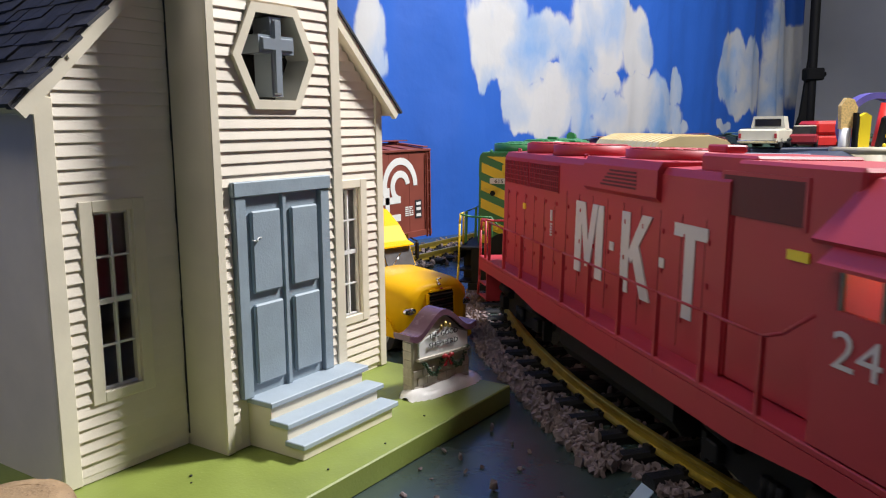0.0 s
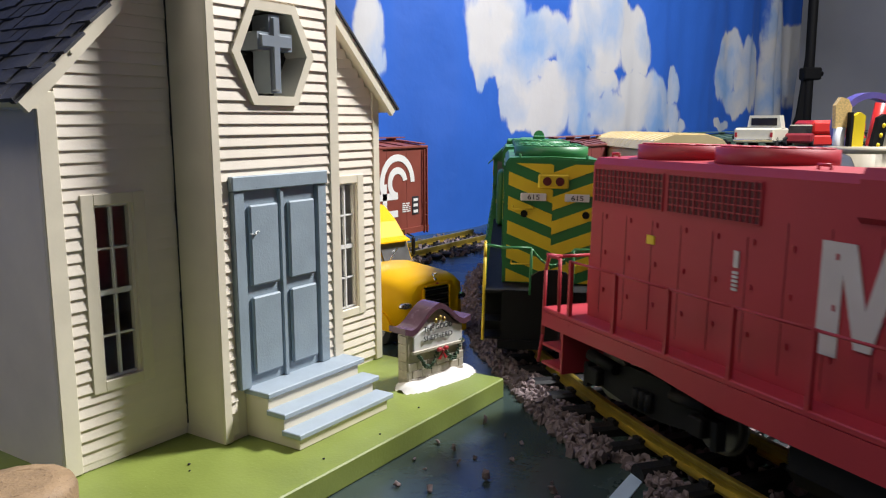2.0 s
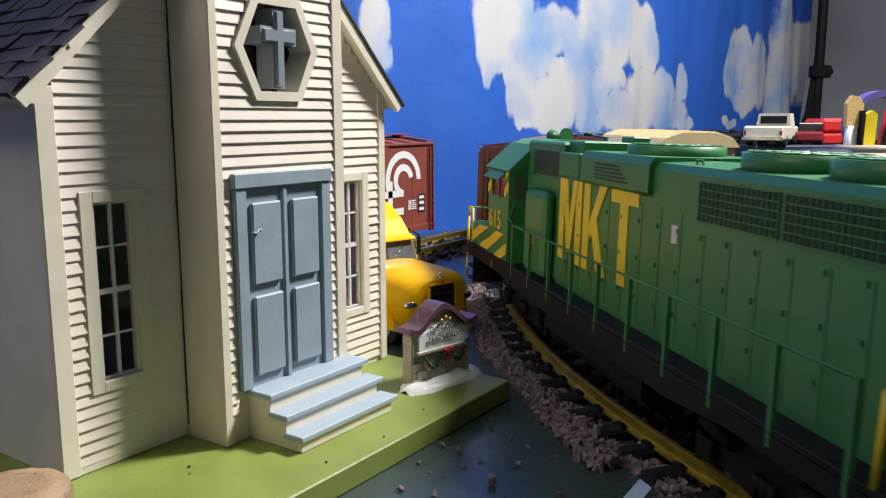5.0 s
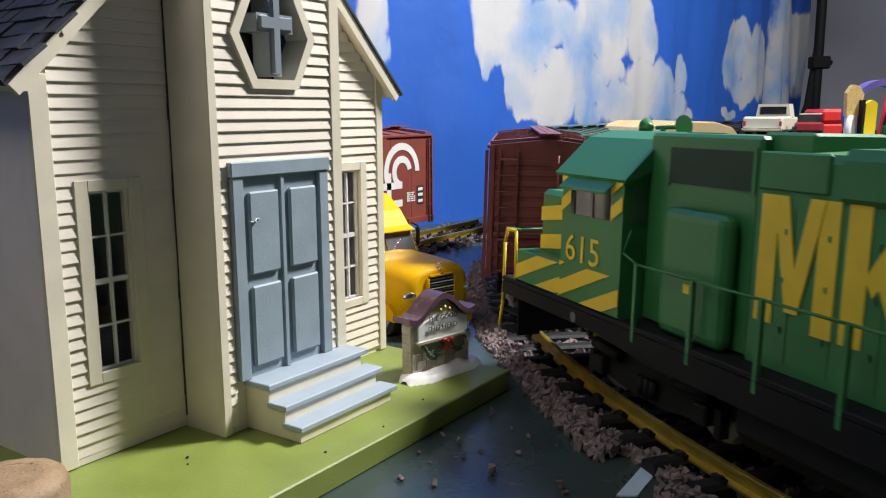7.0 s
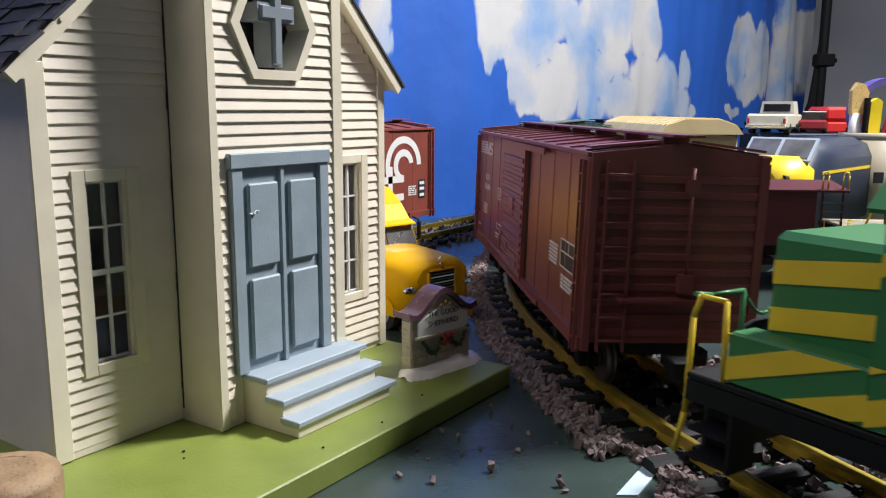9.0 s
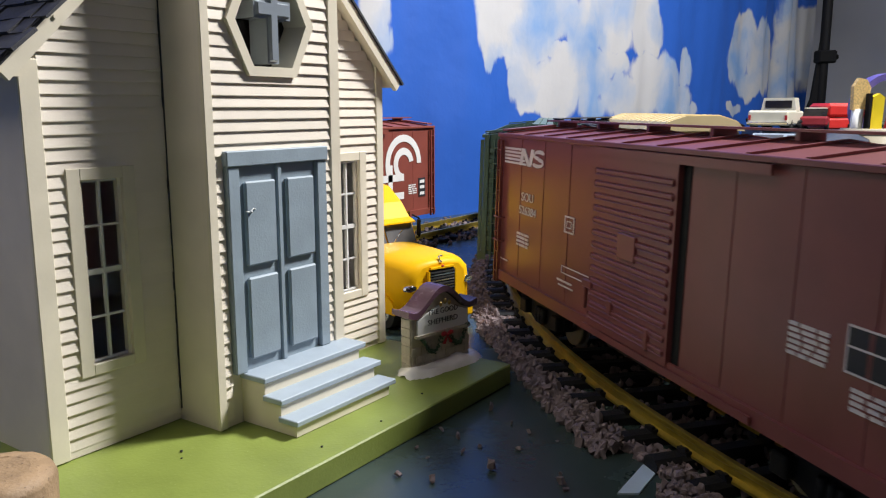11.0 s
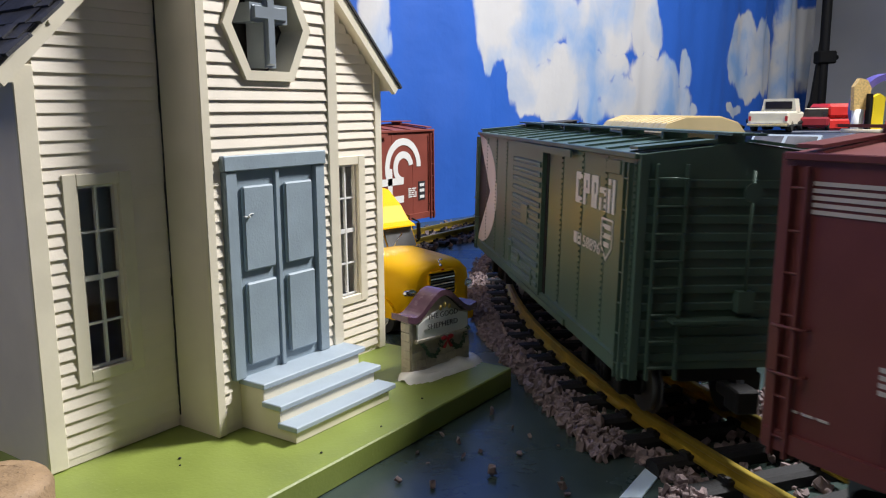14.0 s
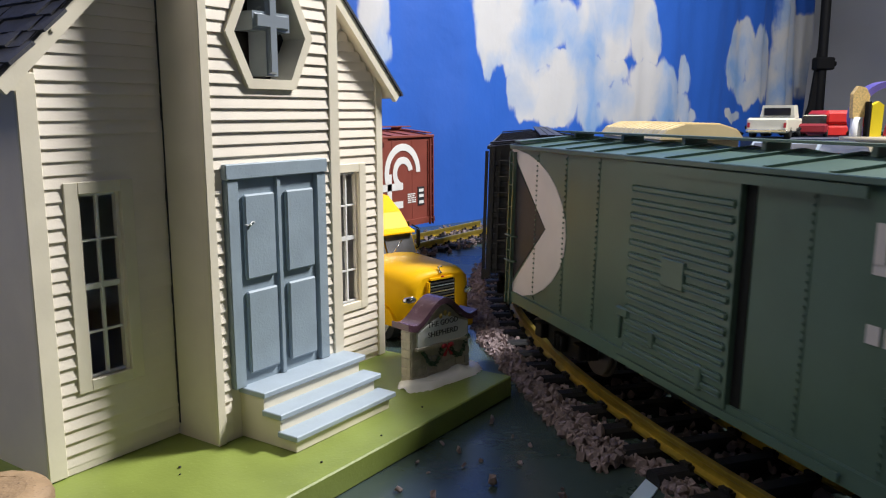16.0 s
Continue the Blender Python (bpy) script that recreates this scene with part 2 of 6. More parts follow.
def sky_cloth_material():
    m = bpy.data.materials.new("printed_sky_cloth")
    m.use_nodes = True
    n, l = m.node_tree.nodes, m.node_tree.links
    b = n["Principled BSDF"]
    b.inputs["Roughness"].default_value = 0.7
    co = n.new("ShaderNodeTexCoord")
    warp = n.new("ShaderNodeTexNoise")
    warp.inputs["Scale"].default_value, warp.inputs["Detail"].default_value = 9, 10
    hang = n.new("ShaderNodeMapping")
    hang.inputs["Scale"].default_value = (1.5, 1.0, 0.7)
    l.new(co.outputs["Object"], hang.inputs["Vector"])
    l.new(hang.outputs["Vector"], warp.inputs["Vector"])
    sub = n.new("ShaderNodeVectorMath")
    sub.operation = "SUBTRACT"
    sub.inputs[1].default_value = (0.5, 0.5, 0.5)
    l.new(warp.outputs["Color"], sub.inputs[0])
    sc = n.new("ShaderNodeVectorMath")
    sc.operation = "SCALE"
    sc.inputs["Scale"].default_value = 0.085
    l.new(sub.outputs[0], sc.inputs[0])
    add = n.new("ShaderNodeVectorMath")
    l.new(co.outputs["Object"], add.inputs[0])
    l.new(sc.outputs[0], add.inputs[1])
    sep = n.new("ShaderNodeSeparateXYZ")
    l.new(add.outputs[0], sep.inputs[0])
    # clouds: centre along the cloth, height, half width, half height
    clouds = CLOUDS
    total = None
    for cx, cz, rx, rz in clouds:
        parts = []
        for axis, c, r in (("X", cx, rx), ("Z", cz, rz)):
            a = n.new("ShaderNodeMath")
            a.operation = "SUBTRACT"
            l.new(sep.outputs[axis], a.inputs[0])
            a.inputs[1].default_value = c
            d = n.new("ShaderNodeMath")
            d.operation = "DIVIDE"
            l.new(a.outputs[0], d.inputs[0])
            d.inputs[1].default_value = r
            p = n.new("ShaderNodeMath")
            p.operation = "MULTIPLY"
            l.new(d.outputs[0], p.inputs[0])
            l.new(d.outputs[0], p.inputs[1])
            parts.append(p)
        s = n.new("ShaderNodeMath")
        l.new(parts[0].outputs[0], s.inputs[0])
        l.new(parts[1].outputs[0], s.inputs[1])
        if total is None:
            total = s
        else:
            mn = n.new("ShaderNodeMath")
            mn.operation = "MINIMUM"
            l.new(total.outputs[0], mn.inputs[0])
            l.new(s.outputs[0], mn.inputs[1])
            total = mn
    detail = n.new("ShaderNodeTexNoise")
    detail.inputs["Scale"].default_value, detail.inputs["Detail"].default_value = 15, 10
    l.new(hang.outputs["Vector"], detail.inputs["Vector"])
    k = n.new("ShaderNodeMath")
    k.operation = "MULTIPLY_ADD"
    l.new(detail.outputs["Fac"], k.inputs[0])
    k.inputs[1].default_value = -2.0
    k.inputs[2].default_value = 2.25
    cov = n.new("ShaderNodeMath")
    cov.operation = "SUBTRACT"
    l.new(k.outputs[0], cov.inputs[0])
    l.new(total.outputs[0], cov.inputs[1])
    edge = n.new("ShaderNodeMapRange")
    edge.interpolation_type = "SMOOTHSTEP"
    edge.inputs["From Min"].default_value, edge.inputs["From Max"].default_value = -0.08, 0.5
    l.new(cov.outputs[0], edge.inputs["Value"])
    puff = n.new("ShaderNodeTexNoise")
    puff.inputs["Scale"].default_value, puff.inputs["Detail"].default_value = 6, 8
    l.new(add.outputs[0], puff.inputs["Vector"])
    white = n.new("ShaderNodeValToRGB")
    e = white.color_ramp.elements
    e[0].position, e[1].position = 0.34, 0.58
    e[0].color, e[1].color = (0.16, 0.29, 0.53, 1), (0.47, 0.47, 0.48, 1)
    l.new(puff.outputs["Fac"], white.inputs["Fac"])
    mix = n.new("ShaderNodeMix")
    mix.data_type = "RGBA"
    l.new(edge.outputs["Result"], mix.inputs["Factor"])
    mix.inputs["A"].default_value = (0.010, 0.088, 0.43, 1)
    l.new(white.outputs["Color"], mix.inputs["B"])
    l.new(mix.outputs["Result"], b.inputs["Base Color"])
    weave = n.new("ShaderNodeTexNoise")
    weave.inputs["Scale"].default_value, weave.inputs["Detail"].default_value = 11, 5
    l.new(co.outputs["Object"], weave.inputs["Vector"])
    bp = n.new("ShaderNodeBump")
    bp.inputs["Strength"].default_value, bp.inputs["Distance"].default_value = 0.35, 0.012
    l.new(weave.outputs["Fac"], bp.inputs["Height"])
    l.new(bp.outputs["Normal"], b.inputs["Normal"])
    return m


# clouds in the cloth's own metres: along it from the corner by the pole, height over the tabletop
CLOUDS = [(-1.143, 0.302, 0.065, 0.064), (-1.109, 0.244, 0.072, 0.032), (-1.204, 0.257, 0.050, 0.018), (-1.331, 0.239, 0.044, 0.029), (-1.033, 0.240, 0.068, 0.029), (-1.086, 0.204, 0.065, 0.033), (-1.385, 0.318, 0.098, 0.080), (-1.428, 0.278, 0.045, 0.052), (-1.439, 0.242, 0.024, 0.027), (-1.397, 0.257, 0.038, 0.027), (-1.319, 0.287, 0.099, 0.053), (-1.241, 0.320, 0.083, 0.051), (-1.326, 0.209, 0.031, 0.054), (-1.321, 0.168, 0.022, 0.023), (-1.273, 0.200, 0.061, 0.050), (-1.198, 0.201, 0.066, 0.060), (-1.234, 0.154, 0.049, 0.020), (-1.138, 0.203, 0.062, 0.042), (-1.105, 0.160, 0.064, 0.033), (-1.029, 0.359, 0.135, 0.075), (-0.929, 0.345, 0.088, 0.063), (-0.881, 0.314, 0.062, 0.051), (-1.036, 0.293, 0.090, 0.033), (-0.869, 0.230, 0.110, 0.040), (-0.946, 0.177, 0.128, 0.049), (-0.813, 0.209, 0.082, 0.059), (-0.704, 0.260, 0.027, 0.028), (-0.689, 0.235, 0.045, 0.033), (-0.753, 0.170, 0.099, 0.043), (-0.660, 0.149, 0.056, 0.018), (-0.338, 0.346, 0.070, 0.054), (-0.221, 0.339, 0.063, 0.059), (-0.372, 0.273, 0.061, 0.066), (-0.226, 0.266, 0.110, 0.072), (-0.284, 0.217, 0.098, 0.039), (-0.008, 0.371, 0.097, 0.174), (0.135, 0.326, 0.127, 0.117), (-0.027, 0.225, 0.106, 0.097), (0.125, 0.413, 0.073, 0.036), (-1.698, 0.299, 0.035, 0.053), (-1.684, 0.243, 0.018, 0.036), (-0.392, 0.151, 0.042, 0.013)]


def sky_curtain():
    bm = bmesh.new()
    nx, nz = 300, 40
    x0, x1, z0, z1 = -3.3, 0.14, -0.35, 1.35
    grid = []
    for j in range(nz + 1):
        row = []
        for i in range(nx + 1):
            x, z = x0 + (x1 - x0) * i / nx, z0 + (z1 - z0) * j / nz
            fold = 0.011 * math.sin(x * 27 + 1.5 * math.sin(x * 7)) * (0.6 + 0.4 * math.sin(x * 3 + 1)) + 0.012 * max(0.0, 1 + (x - 0.05) / 0.3) * math.sin(x * 62 + 2 * math.sin(z * 3)) + 0.008 * noise.noise((x * 9, z * 0.9, 3.1)) + 0.005 * noise.noise((x * 22, z * 6, 7.7))
            row.append(bm.verts.new((x, fold, z)))
        grid.append(row)
    for j in range(nz):
        for i in range(nx):
            f = bm.faces.new((grid[j][i], grid[j][i + 1], grid[j + 1][i + 1], grid[j + 1][i]))
            f.smooth = True
    ob = part("backdrop", bm, sky_cloth_material(), m=pose(2.33, 0.23, 0, 0, 0, -6.7))
    ob.modifiers.new("thickness", "SOLIDIFY").thickness = 0.001
    tagged(ob, "hanging blue fabric backdrop printed with white clouds, creased", "backdrop", kind="structure")


sky_curtain()


def curtain_pole():
    p = empty("curtain_pole", pose(2.343, 0.135, 0, 0, 0, -55.7), "black metal backdrop stand pole with clamps and gathered dark cloth", "pole")
    part("pole", one(cyl, (0, 0, -0.94), (0, 0, 1.4), 0.014), BLACK, p)
    for z in (0.13, 0.3):
        bm = boxes((-0.022, 0.03, -0.02, 0.02, z - 0.018, z + 0.018), bev=0.004)
        cyl(bm, (0.02, 0, z), (0.04, 0, z), 0.007)
        part("clamp", bm, BLACK, p)
    bm = bmesh.new()
    prism(bm, [(-0.012, 0.35), (0.01, 0.35), (0.012, 0.0), (-0.065, -0.02), (-0.05, 0.12), (-0.03, 0.18)], -0.006, 0.006)
    part("gathered_cloth", bm, BLACK, p)


curtain_pole()


# ---- church ----
YL, XL, XR, XT = 0.0297, -0.0695, 0.1625, 0.0877
T0 = -0.0023
RIDGE_X, EAVE_Z, SLOPE = 0.0462, 0.1736, 0.985
DEEP = 0.30
PITCH = 0.00566


def gable_z(x):
    return EAVE_Z + SLOPE * (0.1258 - abs(x - RIDGE_X)) - 0.012


board_green = tagged(part("base_board", boxes((-0.088, 0.1700, -0.0662, 0.34, TABLE_Z, 0.0), bev=0.0007), GREEN_TOP),
                     "thick plywood base board painted grass green under the church", "base board")

church = empty("church", pose(0, 0, 0), "cream model church with clapboard front, grey doors and dark shingle roof", "church")


def cut_wall(bm, outline, holes, y0, y1):
    """A wall in the x-z plane as a set of blocks that leave the openings free."""
    x0, x1, z0, ztop = outline
    xs = sorted({x0, x1, *[h[0] for h in holes], *[h[1] for h in holes]})
    xs = [x for x in xs if x0 <= x <= x1]
    for a, b in zip(xs, xs[1:]):
        spans = sorted((h[2], h[3]) for h in holes if h[0] <= a + 1e-6 and h[1] >= b - 1e-6)
        z = z0
        for s, e in spans:
            if s > z:
                box(bm, a, b, y0, y1, z, s)
            z = e
        n = max(2, int((b - a) / 0.01))
        for i in range(n):
            p, q = a + (b - a) * i / n, a + (b - a) * (i + 1) / n
            zp, zq = ztop(p), ztop(q)
            prism(bm, [(p, z), (q, z), (q, zq), (p, zp)], y0, y1)
    bmesh.ops.remove_doubles(bm, verts=bm.verts, dist=1e-6)


LW = (-0.0482, -0.0274, 0.0414, 0.1252)
RW = (0.1205, 0.1400, 0.0415, 0.1240)
HOLE = (0.0164, 0.0632, 0.1764, 0.2186)
TOWER_TOP = 0.34
bm = bmesh.new()
cut_wall(bm, (XL + 0.001, T0, 0.0, gable_z), [LW], YL, YL + 0.004)
cut_wall(bm, (XT, XR - 0.001, 0.0, gable_z), [RW], YL, YL + 0.004)
part("front_wall", bm, CREAM, church)
SW = (0.098, 0.118)
bm = boxes((XL, XL + 0.004, YL + 0.004, SW[0], 0, EAVE_Z + 0.003), (XL, XL + 0.004, SW[1], DEEP, 0, EAVE_Z + 0.003),
           (XL, XL + 0.004, SW[0], SW[1], 0, 0.04), (XL, XL + 0.004, SW[0], SW[1], 0.12, EAVE_Z + 0.003))
part("side_wall", bm, CREAM, church)
part("side_wall", boxes((XR - 0.004, XR, YL + 0.004, DEEP, 0, EAVE_Z + 0.003)), CREAM, church)
bm = bmesh.new()
cut_wall(bm, (XL + 0.004, XR - 0.004, 0.0, gable_z), [(0.02, 0.055, 0.03, 0.13)], DEEP - 0.004, DEEP)
part("back_wall", bm, CREAM, church)
part("inner_floor", boxes((XL + 0.004, XR - 0.004, YL + 0.004, DEEP - 0.004, 0, 0.003)), WOOD, church)
# tower
bm = bmesh.new()
cut_wall(bm, (T0, XT, 0.0, lambda x: TOWER_TOP), [(0.014, 0.068, 0.0264, 0.1288), HOLE], 0.0, 0.004)
part("tower_front", bm, CREAM, church)
part("tower_side", boxes((T0, T0 + 0.004, 0.004, YL, 0.0, TOWER_TOP)), CREAM, church)
part("tower_side", boxes((XT - 0.004, XT, 0.004, YL, 0.0, TOWER_TOP)), CREAM, church)
part("tower_back", boxes((T0 + 0.004, XT - 0.004, YL, YL + 0.004, 0.15, TOWER_TOP)), DARKGLASS, church)
bm = bmesh.new()
prism(bm, [(T0 - 0.008, TOWER_TOP), (XT + 0.008, TOWER_TOP), ((T0 + XT) / 2, TOWER_TOP + 0.06)], -0.008, YL + 0.02)
part("tower_roof", bm, SHINGLE, church)
# wavering putty joint between tower and wall
bm = bmesh.new()
z, k = 0.006, 0
while z < 0.235:
    h = random.uniform(0.004, 0.012)
    dx = random.uniform(-0.0003, 0.0002)
    box(bm, T0 - 0.0006 + dx, T0, YL - 0.0020, YL - 0.0014, z, z + h)
    z += h
part("joint_filler", bm, INK, church)


def clapboards(x_range, z_from, z_to, y, holes, proud=0.0016):
    """Tapered boards, one object each, interrupted at openings."""
    z, row = z_from, 0
    while z < z_to - 0.001:
        a, b = x_range(z + PITCH * 0.5)
        if b - a > 0.003:
            spans = [(a, b)]
            for h0, h1, hz0, hz1 in holes(z + PITCH * 0.5):
                nxt = []
                for s, e in spans:
                    if h1 <= s or h0 >= e:
                        nxt.append((s, e))
                    else:
                        nxt += [(s, h0)] if h0 > s + 0.0015 else []
                        nxt += [(h1, e)] if h1 < e - 0.0015 else []
                spans = nxt
            for s, e in spans:
                bm = bmesh.new()
                out = proud + random.uniform(-0.0002, 0.0002)
                dz = random.uniform(-0.00018, 0.00018)
                # the lower edge stands proud of the board below
                prism(bm, [(y, z + dz), (y - out, z + dz), (y - out * 0.97, z + dz + 0.0004), (y - 0.0003, z + PITCH + 0.0007), (y, z + PITCH + 0.0007)], s, e, axis="x")
                part("clapboard", bm, CREAM, church)
        z += PITCH


def rect_hole(h0, h1, z0, z1):
    return lambda z: [(h0, h1, z0, z1)] if z0 < z < z1 else []


def tower_holes(z):
    out = [(0.0064, 0.0756, 0, 0)] if z < 0.1364 else []
    zc, zh = 0.1975, 0.0258
    if abs(z - zc) < zh:
        f = abs(z - zc) / zh
        half = 0.0287 - f * 0.0125
        out.append((0.0398 - half, 0.0398 + half, 0, 0))
    return out


def left_range(z):
    lo = XL + 0.0068
    if z > EAVE_Z - 0.004:
        lo = max(lo, RIDGE_X - (0.1258 - (z - EAVE_Z + 0.0075) / SLOPE))
    return lo, T0


def right_range(z):
    hi = XR - 0.0055
    if z > EAVE_Z - 0.004:
        hi = min(hi, RIDGE_X + 0.1258 - (z - EAVE_Z + 0.0075) / SLOPE)
    return XT + 0.0005, hi


clapboards(left_range, 0.004, 0.245, YL, rect_hole(-0.0540, -0.0220, 0.0362, 0.1306))
clapboards(right_range, 0.004, 0.24, YL, rect_hole(0.1142, 0.1463, 0.0362, 0.1294))
clapboards(lambda z: (0.0018, 0.0808), 0.004, 0.30, 0.0, tower_holes)

# corner boards
for x0, x1, y0, y1, z1 in ((XL - 0.0022, XL + 0.0066, YL - 0.0022, YL + 0.0002, EAVE_Z + 0.003), (XR - 0.0054, XR + 0.0012, YL - 0.0022, YL + 0.0002, EAVE_Z + 0.01),
                           (T0 - 0.0012, 0.0017, -0.0022, 0.0002, TOWER_TOP), (0.081, XT + 0.0012, -0.0022, 0.0002, TOWER_TOP)):
    part("corner_board", boxes((x0, x1, y0, y1, 0.0005, z1), bev=0.0004), TRIM, church)
part("sill_board", boxes((XL + 0.0068, T0 - 0.0008, YL - 0.0012, YL, 0.0005, 0.0042)), CREAM, church)


def sash(parent, x0, x1, z0, z1, y, cols=2, rows=4):
    """A window: outer casing, sash bars and panes."""
    w = 0.0065
    win = part("window_casing", boxes((x0 - w, x0, y - 0.0021, y + 0.003, z0 - 0.0052, z1 + 0.0054), (x1, x1 + w, y - 0.0021, y + 0.003, z0 - 0.0052, z1 + 0.0054),
                                      (x0, x1, y - 0.0021, y + 0.003, z1, z1 + 0.0054), (x0, x1, y - 0.0021, y + 0.003, z0 - 0.0052, z0), bev=0.0003), TRIM, parent)
    bm = boxes((x0, x0 + 0.0016, y, y + 0.003, z0, z1), (x1 - 0.0016, x1, y, y + 0.003, z0, z1))
    part("stile", bm, CREAM, win)
    for i in range(1, cols):
        x = x0 + (x1 - x0) * i / cols
        part("muntin", boxes((x - 0.0006, x + 0.0006, y + 0.0008, y + 0.0026, z0, z1)), SIGNWHITE, win)
    for j in range(rows + 1):
        z = z0 + (z1 - z0) * j / rows
        h = 0.0013 if j in (0, 2, rows) else 0.0005
        part("muntin", boxes((x0, x1, y + 0.001, y + 0.0024, max(z - h, z0), min(z + h, z1))), SIGNWHITE, win)
    pane = part("pane", boxes((x0, x1, y + 0.0028, y + 0.0034, z0, z1)), GLASS, win)
    pane.visible_shadow = False
    return win


sash(church, *LW, YL)
sash(church, *RW, YL)
win = part("side_window_casing", boxes((XL - 0.0022, XL, SW[0] - 0.006, SW[0], 0.034, 0.126), (XL - 0.0022, XL, SW[1], SW[1] + 0.006, 0.034, 0.126),
                                       (XL - 0.0022, XL, SW[0], SW[1], 0.12, 0.126), (XL - 0.0022, XL, SW[0], SW[1], 0.034, 0.04)), TRIM, church)
part("pane", boxes((XL + 0.0015, XL + 0.002, SW[0], SW[1], 0.04, 0.12)), DARKGLASS, win)

# double door
door = part("door_frame", boxes((0.0074, 0.0146, -0.0036, 0.002, 0.0262, 0.129), (0.0682, 0.0754, -0.0036, 0.002, 0.0262, 0.129),
                                (0.0062, 0.0758, -0.0046, 0.002, 0.129, 0.1364), bev=0.0005), GREY, church, "blue-grey painted door frame")
for x0, x1 in ((0.0146, 0.0395), (0.0425, 0.0674)):
    leaf = part("door_leaf", boxes((x0, x1, -0.0012, 0.002, 0.0262, 0.1288)), GREY, door)
    for z0, z1 in ((0.0318, 0.0736), (0.0795, 0.1213)):
        bm = bmesh.new()
        box(bm, x0 + 0.0032, x1 - 0.0016, -0.0036, -0.0012, z0, z1, bev=0.0008)
        part("raised_panel", bm, GREY, leaf)
part("centre_stile", boxes((0.0395, 0.0425, -0.0032, 0.002, 0.0262, 0.1288), bev=0.0004), GREY, door)
bm = one(ball, (0.0205, -0.0042, 0.1065), 0.0008, 1)
rod(bm, [(0.017, -0.004, 0.1070), (0.0195, -0.0042, 0.1065), (0.022, -0.004, 0.1080), (0.0235, -0.004, 0.1075)], 0.00025)
part("paint_chip", bm, SIGNWHITE, door)

# six-sided window with a cross
def hexagon(cx, cz, half_w, top_w, half_h):
    return [(cx - half_w, cz), (cx - top_w, cz + half_h), (cx + top_w, cz + half_h), (cx + half_w, cz), (cx + top_w, cz - half_h), (cx - top_w, cz - half_h)]


hexwin = None
o, i = hexagon(0.0398, 0.1975, 0.0288, 0.0156, 0.0258), hexagon(0.0398, 0.1975, 0.0234, 0.0128, 0.0211)
for k in range(6):
    j = (k + 1) % 6
    bm = bmesh.new()
    prism(bm, [o[k], o[j], i[j], i[k]], -0.0032, 0.0125)
    piece = part("hexagon_frame_piece", bm, TRIM, hexwin or church)
    hexwin = hexwin or piece
bm = bmesh.new()
prism(bm, i, 0.0125, 0.0135)
part("dark_backing", bm, DARKGLASS, hexwin, "dark panel behind the cross")
bm = bmesh.new()
prism(bm, [(0.0352, 0.173), (0.0428, 0.173), (0.0428, 0.1945), (0.0515, 0.1945), (0.0515, 0.2035), (0.0428, 0.2035), (0.0428, 0.2125), (0.0352, 0.2125), (0.0352, 0.2035), (0.027, 0.2035), (0.027, 0.1945), (0.0352, 0.1945)], -0.0035, 0.0105)
bmesh.ops.translate(bm, verts=bm.verts, vec=(0.0022, 0, 0.005))
bmesh.ops.bevel(bm, geom=[e for e in bm.edges if all(v.co.y < 0 for v in e.verts)], offset=0.0018, segments=3, affect="EDGES")
part("cross", bm, CROSS, hexwin, "silver-grey rounded cross")

# steps
SL, SR = 0.0117, 0.0886
TREADS = ((-0.0181, 0.0262), (-0.029, 0.0174), (-0.0393, 0.0087))
for n, (yf, zt) in enumerate(TREADS):
    tread = part("step_tread", boxes((SL, SR, yf, 0.0 if n == 0 else yf + 0.013, zt - 0.0028, zt), bev=0.0004), STEP, church, "pale blue-grey painted tread")
    part("step_riser", boxes((SL + 0.0018, SR - 0.0045, yf + 0.0016, -0.0005, 0.0004 if n == 2 else zt - 0.0104, zt - 0.0029)), TRIM, church)
part("step_side", boxes(*[(SL + 0.0012, SL + 0.0017, yf + 0.0016, 0.0 if n == 0 else TREADS[n - 1][0] + 0.0016, 0.0004, zt - 0.0029) for n, (yf, zt) in enumerate(TREADS)]), TRIM, church)

# roof: deck, rake boards, shingles
def roof_point(s, side, lift=0.0):
    """s metres down the slope from the ridge."""
    ang = math.atan(SLOPE)
    top = EAVE_Z + SLOPE * 0.1258
    return RIDGE_X + side * (s * math.cos(ang) + lift * math.sin(ang)), top - s * math.sin(ang) + lift * math.cos(ang)


LENGTH = 0.1258 / math.cos(math.atan(SLOPE)) + 0.002
for side in (-1, 1):
    p = [roof_point(0, side, -0.004), roof_point(LENGTH, side, -0.004), roof_point(LENGTH, side, 0), roof_point(0, side, 0)]
    bm = bmesh.new()
    prism(bm, p, YL - 0.0053, DEEP + 0.01)
    part("roof_deck", bm, TRIM, church)
    p = [roof_point(-0.002, side, -0.0054), roof_point(LENGTH + 0.0015, side, -0.0054), roof_point(LENGTH + 0.0015, side, 0.0008), roof_point(-0.002, side, 0.0008)]
    bm = bmesh.new()
    prism(bm, p, YL - 0.0083, YL - 0.0053)
    part("rake_board", bm, TRIM, church)
    bm = bmesh.new()
    prism(bm, [roof_point(0, side, 0.001), roof_point(LENGTH + 0.003, side, 0.001), roof_point(LENGTH + 0.003, side, 0.0024), roof_point(0, side, 0.0024)], YL - 0.0093, YL - 0.0053)
    part("roof_edge_strip", bm, SHINGLE, church)
bm = one(cyl, (-0.0575, YL - 0.0091, 0.1935), (-0.0575, YL - 0.0082, 0.1935), 0.0009, seg=8)
part("nail_head", bm, TRIM, church)
bm = boxes((XL - 0.009, XL - 0.0026, YL - 0.0050, DEEP, EAVE_Z - 0.0045, EAVE_Z - 0.001))
part("soffit", bm, TRIM, church)

